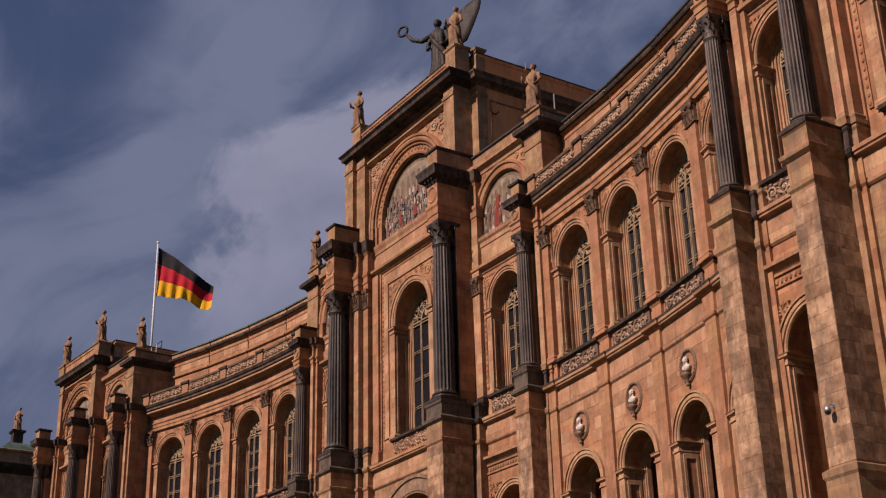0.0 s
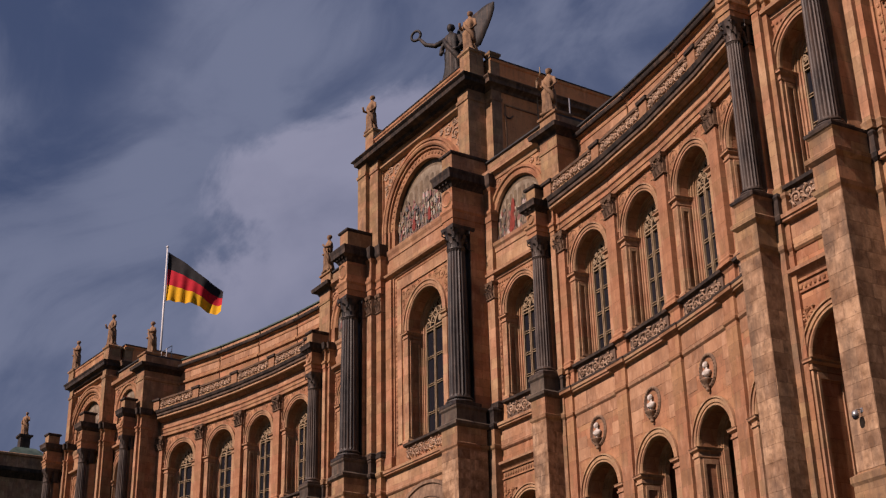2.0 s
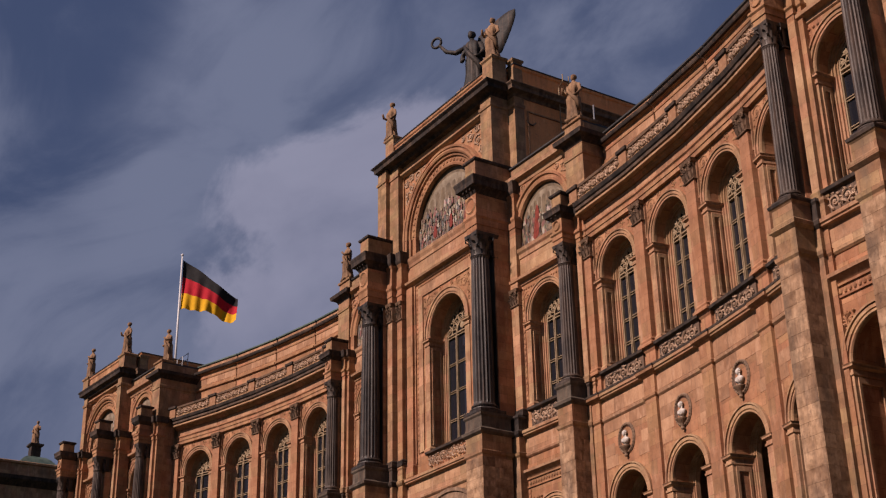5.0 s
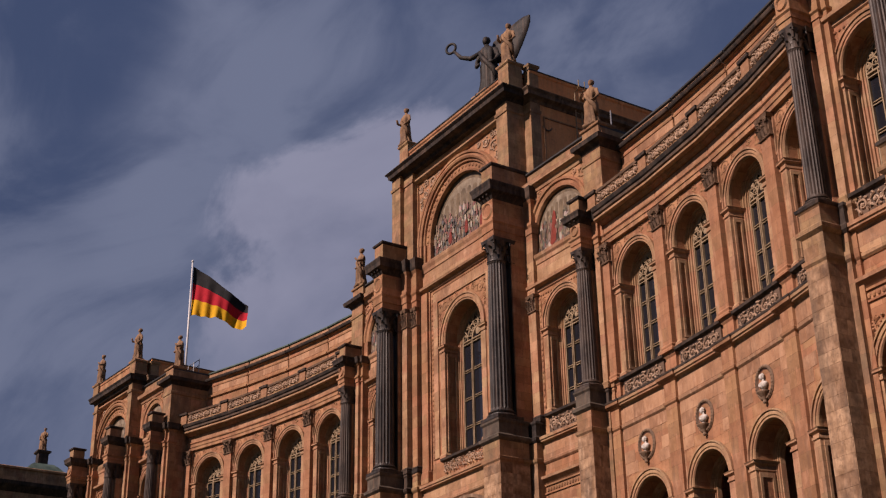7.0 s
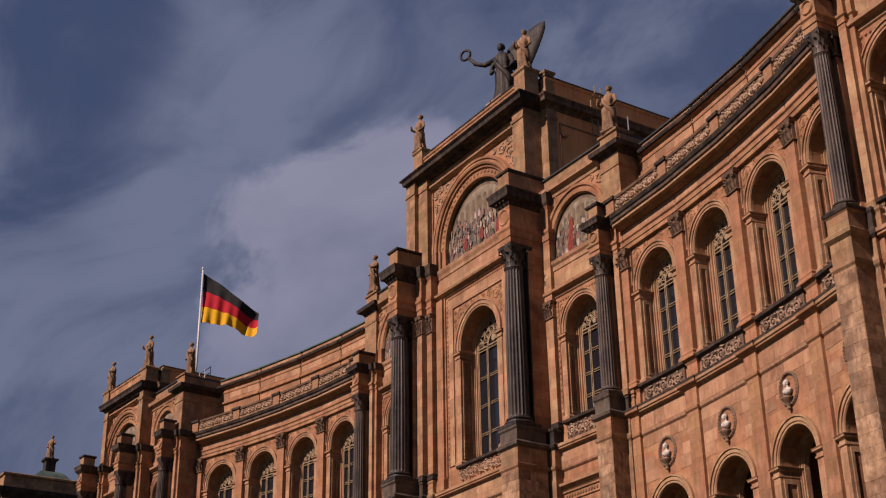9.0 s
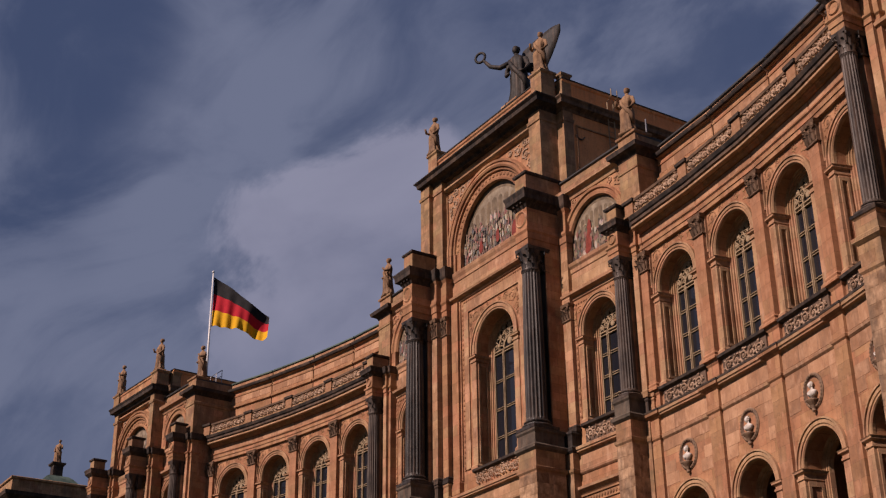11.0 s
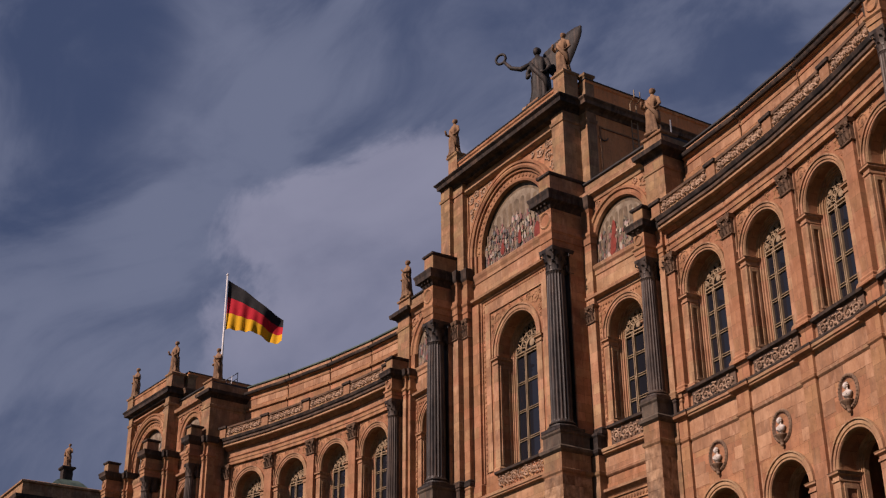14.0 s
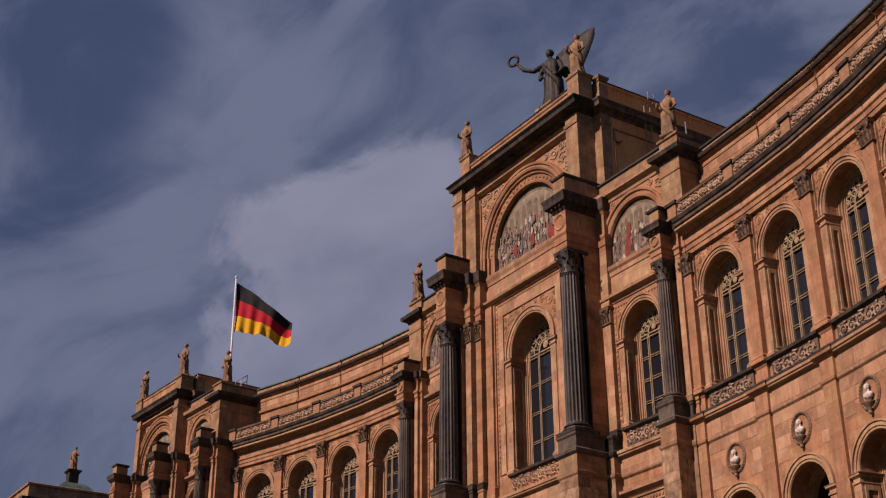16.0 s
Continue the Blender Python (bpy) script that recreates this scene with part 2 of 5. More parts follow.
def mosaic_material(name, colours):
    m = bpy.data.materials.new(name)
    m.use_nodes = True
    t = m.node_tree
    b = t.nodes["Principled BSDF"]
    b.inputs["Roughness"].default_value = 0.45
    info = t.nodes.new("ShaderNodeNewGeometry").outputs["Random Per Island"]
    r = t.nodes.new("ShaderNodeValToRGB")
    r.color_ramp.interpolation = "CONSTANT"
    for i, c in enumerate(colours):
        e = r.color_ramp.elements[i] if i < 2 else r.color_ramp.elements.new(i / len(colours))
        e.position, e.color = i / len(colours), (*c, 1)
    t.links.new(info, r.inputs["Fac"])
    co = t.nodes.new("ShaderNodeTexCoord").outputs["Object"]
    v = t.nodes.new("ShaderNodeTexVoronoi")
    v.inputs["Scale"].default_value = 5.0
    t.links.new(co, v.inputs["Vector"])
    x = t.nodes.new("ShaderNodeMixRGB")
    x.blend_type = "OVERLAY"
    x.inputs["Fac"].default_value = 0.16
    t.links.new(r.outputs["Color"], x.inputs["Color1"])
    t.links.new(v.outputs["Color"], x.inputs["Color2"])
    hs = t.nodes.new("ShaderNodeHueSaturation")
    hs.inputs["Saturation"].default_value = 0.75
    t.links.new(x.outputs["Color"], hs.inputs["Color"])
    t.links.new(hs.outputs["Color"], b.inputs["Base Color"])
    return m


FIELD = material("mosaic_ground", (0.10, 0.075, 0.05), (0.22, 0.17, 0.115), 1.4, rough=0.5, fine=9.0, stain=(0.30, 0.22, 0.12), stain_amount=0.5, bump=0.1)
FIGURES = mosaic_material("mosaic_tesserae", [(0.19, 0.13, 0.08), (0.20, 0.055, 0.035), (0.095, 0.07, 0.045), (0.24, 0.15, 0.08), (0.06, 0.04, 0.03), (0.34, 0.28, 0.21), (0.14, 0.07, 0.045), (0.10, 0.095, 0.085)])
FADED = material("mosaic_pale", (0.19, 0.15, 0.105), (0.37, 0.31, 0.23), 2.0, rough=0.5, fine=14.0, stain=(0.12, 0.09, 0.06), stain_amount=0.5)
REDROBE = material("mosaic_red", (0.17, 0.035, 0.025), (0.27, 0.055, 0.04), 3.0, rough=0.5, fine=20)


# ---- mesh helpers ----
def part(name, bm, mat, parent=None, label="", m=None, smooth=False):
    if name == "wall":
        bmesh.ops.remove_doubles(bm, verts=bm.verts, dist=0.0005)
    bmesh.ops.recalc_face_normals(bm, faces=bm.faces)
    me = bpy.data.meshes.new(name)
    bm.to_mesh(me)
    bm.free()
    me.materials.append(mat)
    if smooth:
        for p in me.polygons:
            p.use_smooth = True
    ob = new(name, me)
    ob.parent = parent
    if m is not None:
        ob.matrix_basis = m
    if label:
        ob["label"] = label
    if name == "spandrel_relief":
        ob["kind"] = "stuff"          # foliage too fine to count
    return ob


def again(ob, m, parent=None):
    """Another object on the same mesh, with its children."""
    c = copy_thing(ob, m)
    c.parent = parent if parent else ob.parent
    return c


def thing(name, m, label, category, group="", kind=""):
    return tagged(new(name), label, category, group, kind) if m is None else placed(tagged(new(name), label, category, group, kind), m)


def placed(ob, m):
    ob.matrix_basis = m
    return ob


def box(bm, x0, x1, y0, y1, z0, z1):
    v = [bm.verts.new((x, y, z)) for z in (z0, z1) for x, y in ((x0, y0), (x1, y0), (x1, y1), (x0, y1))]
    for f in ((0, 3, 2, 1), (4, 5, 6, 7), (0, 1, 5, 4), (1, 2, 6, 5), (2, 3, 7, 6), (3, 0, 4, 7)):
        bm.faces.new([v[i] for i in f])


def sweep(bm, x0, x1, y0, y1, prof):
    """A block of that plan whose sides follow the profile [(projection, height), ...]."""
    rings = [[bm.verts.new(p) for p in ((x0 - o, y0 - o, z), (x1 + o, y0 - o, z), (x1 + o, y1 + o, z), (x0 - o, y1 + o, z))] for o, z in prof]
    for a, b in zip(rings, rings[1:]):
        for i in range(4):
            j = (i + 1) % 4
            bm.faces.new((a[i], a[j], b[j], b[i]))
    bm.faces.new(rings[0][::-1])
    bm.faces.new(rings[-1])


def run(bm, x0, x1, y0, y1, prof):
    """A straight moulding along x, front at y0, with plain ends."""
    a = [bm.verts.new((x0, y0 - o, z)) for o, z in prof] + [bm.verts.new((x0, y1, prof[-1][1])), bm.verts.new((x0, y1, prof[0][1]))]
    b = [bm.verts.new((x1, v.co.y, v.co.z)) for v in a]
    k = len(a)
    for i in range(k):
        bm.faces.new((a[i], a[(i + 1) % k], b[(i + 1) % k], b[i]))
    bm.faces.new(a)
    bm.faces.new(b[::-1])


def arched(bm, x0, x1, z0, z1, y0, y1, cx, r, cz, zb, n=20):
    """A wall panel with an arched opening: sill at zb, springing at cz."""
    if zb > z0:
        box(bm, x0, x1, y0, y1, z0, zb)
    box(bm, x0, cx - r, y0, y1, max(z0, zb), z1)
    box(bm, cx + r, x1, y0, y1, max(z0, zb), z1)
    pts = [(cx - r * math.cos(math.pi * i / n), cz + r * math.sin(math.pi * i / n)) for i in range(n + 1)]
    rows = [[bm.verts.new((x, y, z)) for y in (y0, y1) for z in (za, z1)] for x, za in pts]
    for a, b in zip(rows, rows[1:]):
        bm.faces.new((a[0], b[0], b[1], a[1]))
        bm.faces.new((a[2], a[3], b[3], b[2]))
        bm.faces.new((a[0], a[2], b[2], b[0]))
        bm.faces.new((a[1], b[1], b[3], a[3]))


def ring(bm, cx, cz, prof, y1, a0=0.0, a1=180.0, n=24):
    """A moulded arch: profile [(radius, y), ...], closed to the back at y1."""
    pr = list(prof) + [(prof[-1][0], y1), (prof[0][0], y1)]
    rows = []
    for i in range(n + 1):
        a = radians(a0 + (a1 - a0) * i / n)
        rows.append([bm.verts.new((cx + r * math.cos(a), y, cz + r * math.sin(a))) for r, y in pr])
    full = abs(a1 - a0) >= 359.9
    for a, b in zip(rows, rows[1:]):
        for i in range(len(pr)):
            j = (i + 1) % len(pr)
            bm.faces.new((a[i], a[j], b[j], b[i]))
    if not full:
        bm.faces.new(rows[0][::-1])
        bm.faces.new(rows[-1])


def legged(bm, cz, zb, prof, y1, n=24):
    """A moulded arch like ring(), whose legs run straight down to zb."""
    pr = list(prof) + [(prof[-1][0], y1), (prof[0][0], y1)]
    rows = [[bm.verts.new((r, y, zb)) for r, y in pr]]
    for i in range(n + 1):
        a = math.pi * i / n
        rows.append([bm.verts.new((r * math.cos(a), y, cz + r * math.sin(a))) for r, y in pr])
    rows.append([bm.verts.new((-r, y, zb)) for r, y in pr])
    for a, b in zip(rows, rows[1:]):
        for i in range(len(pr)):
            j = (i + 1) % len(pr)
            bm.faces.new((a[i], a[j], b[j], b[i]))
    bm.faces.new(rows[0][::-1])
    bm.faces.new(rows[-1])


def lathe(bm, prof, n=24, cx=0.0, cy=0.0, squash=1.0):
    rows = [[bm.verts.new((cx + r * math.cos(2 * math.pi * i / n), cy + squash * r * math.sin(2 * math.pi * i / n), z)) for i in range(n)] for r, z in prof]
    for a, b in zip(rows, rows[1:]):
        for i in range(n):
            bm.faces.new((a[i], a[(i + 1) % n], b[(i + 1) % n], b[i]))
    bm.faces.new(rows[0][::-1])
    bm.faces.new(rows[-1])


def tube(bm, pts, radii, n=8):
    pts = [Vector(p) for p in pts]
    if not isinstance(radii, (list, tuple)):
        radii = [radii] * len(pts)
    rows = []
    up = Vector((0.13, 0.31, 0.94))
    for i, p in enumerate(pts):
        d = (pts[min(i + 1, len(pts) - 1)] - pts[max(i - 1, 0)]).normalized()
        s = d.cross(up)
        s = s.normalized() if s.length > 1e-4 else Vector((1, 0, 0))
        w = d.cross(s)
        rows.append([bm.verts.new(p + radii[i] * (math.cos(2 * math.pi * k / n) * s + math.sin(2 * math.pi * k / n) * w)) for k in range(n)])
    for a, b in zip(rows, rows[1:]):
        for k in range(n):
            bm.faces.new((a[k], a[(k + 1) % n], b[(k + 1) % n], b[k]))
    bm.faces.new(rows[0][::-1])
    bm.faces.new(rows[-1])


def blob(bm, c, rx, ry, rz, n=10, m=7):
    rows = []
    for j in range(1, m):
        a = math.pi * j / m
        rows.append([bm.verts.new((c[0] + rx * math.sin(a) * math.cos(2 * math.pi * i / n), c[1] + ry * math.sin(a) * math.sin(2 * math.pi * i / n), c[2] - rz * math.cos(a))) for i in range(n)])
    lo, hi = bm.verts.new((c[0], c[1], c[2] - rz)), bm.verts.new((c[0], c[1], c[2] + rz))
    for a, b in zip(rows, rows[1:]):
        for i in range(n):
            bm.faces.new((a[i], a[(i + 1) % n], b[(i + 1) % n], b[i]))
    for i in range(n):
        bm.faces.new((lo, rows[0][(i + 1) % n], rows[0][i]))
        bm.faces.new((hi, rows[-1][i], rows[-1][(i + 1) % n]))


def spiral(cx, cz, y, r, turns, a0, hand=1, k=16):
    return [(cx + r * (1 - 0.8 * i / k) * math.cos(a0 + hand * turns * 2 * math.pi * i / k), y, cz + r * (1 - 0.8 * i / k) * math.sin(a0 + hand * turns * 2 * math.pi * i / k)) for i in range(k + 1)]


def corner_relief(side, cx, cz, r, reach, top, y, thick=0.055, count=9):
    """Carved foliage that fills the corner between an arch and its square frame: scrolls of falling size with buds."""
    bm = bmesh.new()
    disks = []
    for _ in range(count):
        best = None
        for i in range(24):
            for j in range(24):
                x, z = reach * (i + 0.5) / 24, cz + (top - cz) * (j + 0.5) / 24
                free = min(math.hypot(x, z - cz) - r, reach - x, top - z, 0.44)
                for u, v, q in disks:
                    free = min(free, math.hypot(x - u, z - v) - q)
                if best is None or free > best[2]:
                    best = (x, z, free)
        if best[2] < 0.17:
            break
        disks.append(best)
    for k, (x, z, q) in enumerate(disks):
        turn = side if k % 2 else -side
        tube(bm, spiral(cx + side * x, z, y, q * 0.86, 1.4, 0.8 * k, turn), [min(thick, q * 0.26) * (1.2 - 0.04 * p) for p in range(17)], 6)
        for p in range(5):
            a = 1.26 * p + k
            blob(bm, (cx + side * x + 0.8 * q * math.cos(a), y, z + 0.8 * q * math.sin(a)), 0.24 * q, thick, 0.15 * q, 6, 4)
        blob(bm, (cx + side * x, y, z), 0.24 * q, thick * 1.2, 0.24 * q, 6, 4)
    return bm


def scrollwork(x0, x1, z0, z1, y, thick=0.045):
    """Carved foliage: a chain of scrolls, each with curled leaves, buds and a smaller counter-scroll."""
    bm = bmesh.new()
    rnd = random.Random(round(100 * (x1 - x0) + 10 * z0))
    h = z1 - z0
    count = max(2, round((x1 - x0) / (h * 0.8)))
    step = (x1 - x0) / count
    for i in range(count):
        cx, cz = x0 + (i + 0.5) * step, (z0 + z1) / 2 + rnd.uniform(-0.05, 0.05) * h
        hand = 1 if i % 2 else -1
        tube(bm, spiral(cx, cz, y, h * 0.36, 1.3, hand * 1.9 + rnd.uniform(-0.4, 0.4), hand, 12), [thick * (1.1 - 0.04 * q) for q in range(13)], 5)
        blob(bm, (cx, y - 0.02, cz), thick * 1.7, thick * 1.5, thick * 1.7, 6, 4)
        for q in range(7):
            a = q * 0.9 + rnd.uniform(-0.3, 0.3)
            c, d = math.cos(a), math.sin(a)
            r0, r1 = 0.30 * h, (0.46 + rnd.uniform(-0.05, 0.10)) * h
            p = [(cx + f * c, y - 0.03 * k, min(z1, max(z0, cz + f * d))) for k, f in enumerate((r0, (r0 + r1) / 2))] + [(cx + r1 * c - 0.09 * h * d * hand, y, min(z1, max(z0, cz + r1 * d + 0.09 * h * c * hand)))]
            tube(bm, p, [thick * 0.6, thick * 1.5, thick * 0.4], 5)
    return bm


# ---- architectural elements ----
def entab(z0, z1, z2, z3, o=0.75):
    """Architrave to z1, frieze to z2, cornice to z3."""
    a, b = z1 - z0, z3 - z2
    return [(0, z0), (0, z0 + 0.38 * a), (0.05, z0 + 0.39 * a), (0.05, z0 + 0.75 * a), (0.13, z0 + 0.86 * a), (0.13, z1), (0.02, z1 + 0.01), (0.02, z2),
            (0.14, z2 + 0.2 * b), (0.22, z2 + 0.32 * b), (o * 0.82, z2 + 0.42 * b), (o * 0.85, z2 + 0.7 * b), (o, z2 + 0.92 * b), (o, z3)]


def leaf(bm, a, r0, r1, z0, z1, w):
    """A curling acanthus leaf on a capital, at angle a."""
    rows = []
    for i in range(6):
        f = i / 5
        r = r0 + (r1 - r0) * f ** 2 + (0.06 * w / 0.25 if i == 5 else 0)
        z = z0 + (z1 - z0) * (f if i < 5 else 0.86)
        ww = w * (1.0 - 0.35 * f) * (0.55 if i == 5 else 1)
        rows.append([bm.verts.new((r * math.cos(a) - s * ww * math.sin(a) * 0.5 + (abs(s) - 1) * -0.03 * math.cos(a), r * math.sin(a) + s * ww * math.cos(a) * 0.5, z)) for s in (-1, 0, 1)])
    for p, q in zip(rows, rows[1:]):
        for k in (0, 1):
            bm.faces.new((p[k], p[k + 1], q[k + 1], q[k]))


def capital_mesh(r, h):
    bm = bmesh.new()
    lathe(bm, [(r, 0), (r * 1.08, 0.02 * h), (r * 1.08, 0.07 * h), (r * 0.92, 0.1 * h), (r * 0.95, 0.55 * h), (r * 1.2, 0.86 * h)], 20)
    for tier, (z0, z1, k, off) in enumerate(((0.08, 0.42, 8, 0), (0.25, 0.68, 8, 0.39))):
        for i in range(k):
            leaf(bm, off + 2 * math.pi * i / k, r * 0.97, r * (1.22 + 0.12 * tier), z0 * h, z1 * h, r * 0.62)
    for i in range(4):
        a = math.pi / 4 + i * math.pi / 2
        c, s = math.cos(a), math.sin(a)
        tube(bm, [(c * r * q, s * r * q, z * h) for q, z in ((0.95, 0.5), (1.1, 0.72), (1.35, 0.85), (1.55, 0.82), (1.55, 0.72), (1.45, 0.7))], [r * x for x in (0.1, 0.11, 0.12, 0.12, 0.1, 0.07)], 6)
    # abacus with hollowed sides
    ring_pts = []
    for i in range(4):
        for f in (0.0, 0.12, 0.5, 0.88):
            a0, a1 = math.pi / 4 + i * math.pi / 2, math.pi / 4 + (i + 1) * math.pi / 2
            p = Vector((math.cos(a0), math.sin(a0))) * (1 - f) + Vector((math.cos(a1), math.sin(a1))) * f
            ring_pts.append(p * (1.72 if f in (0.0, 0.5) else 1.66) * (0.93 if f == 0.5 else 1.0) * r)
    lo = [bm.verts.new((p.x * 0.95, p.y * 0.95, 0.86 * h)) for p in ring_pts]
    hi = [bm.verts.new((p.x, p.y, h)) for p in ring_pts]
    for i in range(len(lo)):
        j = (i + 1) % len(lo)
        bm.faces.new((lo[i], lo[j], hi[j], hi[i]))
    bm.faces.new(lo[::-1])
    bm.faces.new(hi)
    return bm


def column(parent, x, y, r, z0, z1, hc):
    """Fluted shaft on an attic base with a leafy capital."""
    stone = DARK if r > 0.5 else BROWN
    zb, zs = z0 + 0.95 * r, z1 - hc
    bm = bmesh.new()
    n, k = 20, 5
    prof = [(0.0, 1.05), (0.02, 1.0), (0.33, 1.0), (0.6, 0.955), (0.85, 0.89), (0.985, 0.85), (1.0, 0.9)]
    rows = []
    for f, q in prof:
        fl = 0.0 if f in (0.0, 1.0) else 0.085
        rows.append([bm.verts.new((r * q * (1 - fl * math.sin(math.pi * (i % k) / k)) * math.cos(2 * math.pi * i / (n * k)), r * q * (1 - fl * math.sin(math.pi * (i % k) / k)) * math.sin(2 * math.pi * i / (n * k)), zb + f * (zs - zb))) for i in range(n * k)])
    for a, b in zip(rows, rows[1:]):
        for i in range(n * k):
            bm.faces.new((a[i], a[(i + 1) % (n * k)], b[(i + 1) % (n * k)], b[i]))
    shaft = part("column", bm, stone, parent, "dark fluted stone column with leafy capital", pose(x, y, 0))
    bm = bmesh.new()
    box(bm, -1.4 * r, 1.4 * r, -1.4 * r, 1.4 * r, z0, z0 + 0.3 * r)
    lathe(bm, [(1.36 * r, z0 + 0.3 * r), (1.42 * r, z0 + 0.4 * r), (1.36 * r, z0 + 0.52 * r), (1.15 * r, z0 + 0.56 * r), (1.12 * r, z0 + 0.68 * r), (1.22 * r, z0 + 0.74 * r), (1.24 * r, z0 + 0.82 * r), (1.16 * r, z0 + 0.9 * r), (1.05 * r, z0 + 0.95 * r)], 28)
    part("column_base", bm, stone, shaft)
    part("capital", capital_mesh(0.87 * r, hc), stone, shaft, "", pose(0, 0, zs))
    return shaft


def arch_points(r, cz, n=20):
    return [(-r * math.cos(math.pi * i / n), cz + r * math.sin(math.pi * i / n)) for i in range(n + 1)]


def window(parent, m, r, cz, zb):
    """Tall arched window: timber frame with double mullion, transoms, scrolled tracery in the head, glass, and a stone sill."""
    bm = bmesh.new()
    n = 20
    inner = [(-r + 0.11, zb)] + arch_points(r - 0.11, cz, n) + [(r - 0.11, zb)]
    outer = [(-r - 0.01, zb)] + arch_points(r + 0.01, cz, n) + [(r + 0.01, zb)]
    rows = [[bm.verts.new((a[0], y, a[1])) for a, y in ((p, -0.06), (q, -0.06), (q, 0.1), (p, 0.1))] for p, q in zip(inner, outer)]
    for a, b in zip(rows, rows[1:]):
        for k in range(4):
            bm.faces.new((a[k], a[(k + 1) % 4], b[(k + 1) % 4], b[k]))
    bm.faces.new(rows[0][::-1])
    bm.faces.new(rows[-1])
    frame_ob = part("window", bm, TIMBER, parent, "tall arched window with pale timber bars", m)

    def bar(name, *extent):
        bm = bmesh.new()
        box(bm, *extent)
        part(name, bm, TIMBER, frame_ob)

    for x in (-0.40 * r - 0.06, -0.40 * r + 0.06, 0.40 * r - 0.06, 0.40 * r + 0.06):
        bar("mullion", x - 0.028, x + 0.028, -0.08, 0.1, zb, cz - 0.05)
    bar("transom", -r + 0.1, r - 0.1, -0.08, 0.095, cz - 0.1, cz - 0.03)
    bar("transom", -r + 0.1, r - 0.1, -0.07, 0.095, cz - 0.28, cz - 0.23)
    for f in (0.0, 0.24, 0.48, 0.72):
        z = zb + (cz - zb) * f
        bar("transom", -r + 0.1, r - 0.1, -0.02, 0.085, z, z + 0.035)
        bar("transom", -r + 0.1, r - 0.1, -0.02, 0.085, z + 0.13, z + 0.165)
    # fanlight: rings, spokes that fork into leaves, scrolls between them
    bm = bmesh.new()
    ring(bm, 0, cz, [(0.34 * r, -0.06), (0.41 * r, -0.06)], 0.06, n=14)
    ring(bm, 0, cz, [(0.66 * r, -0.05), (0.70 * r, -0.05)], 0.05, n=18)
    for k in range(7):
        a = math.pi * (k + 0.5) / 7
        c, q = math.cos(a), math.sin(a)
        tube(bm, [(0.36 * r * c, -0.03, cz + 0.36 * r * q), (0.92 * r * c, -0.03, cz + 0.92 * r * q)], 0.036, 6)
        blob(bm, (0.82 * r * c, -0.06, cz + 0.82 * r * q), 0.10, 0.05, 0.10, 6, 4)
        for w in (-0.13, 0.13):
            tube(bm, [(0.66 * r * c, -0.04, cz + 0.66 * r * q), (0.80 * r * math.cos(a + w), -0.06, cz + 0.80 * r * math.sin(a + w)), (0.93 * r * math.cos(a + 1.5 * w), -0.04, cz + 0.93 * r * math.sin(a + 1.5 * w))], [0.03, 0.05, 0.02], 6)
    for k in range(6):
        a = math.pi * (k + 1) / 7
        tube(bm, spiral(0.53 * r * math.cos(a), cz + 0.53 * r * math.sin(a), -0.03, 0.12 * r, 1.1, a, 1 if k < 3 else -1, 10), 0.032, 6)
    blob(bm, (0, -0.06, cz + 0.18 * r), 0.15 * r, 0.06, 0.15 * r, 8, 5)
    part("tracery", bm, TIMBER, frame_ob, "pale scrolled tracery")
    bm = bmesh.new()
    pts = [(-r, zb)] + arch_points(r, cz) + [(r, zb)]
    fr, bk = [bm.verts.new((x, 0.05, z)) for x, z in pts], [bm.verts.new((x, 0.075, z)) for x, z in pts]
    bm.faces.new(fr)
    bm.faces.new(bk[::-1])
    for i in range(len(pts)):
        j = (i + 1) % len(pts)
        bm.faces.new((fr[i], bk[i], bk[j], fr[j]))
    part("pane", bm, GLASS, frame_ob, "dark reflecting glass")
    return frame_ob


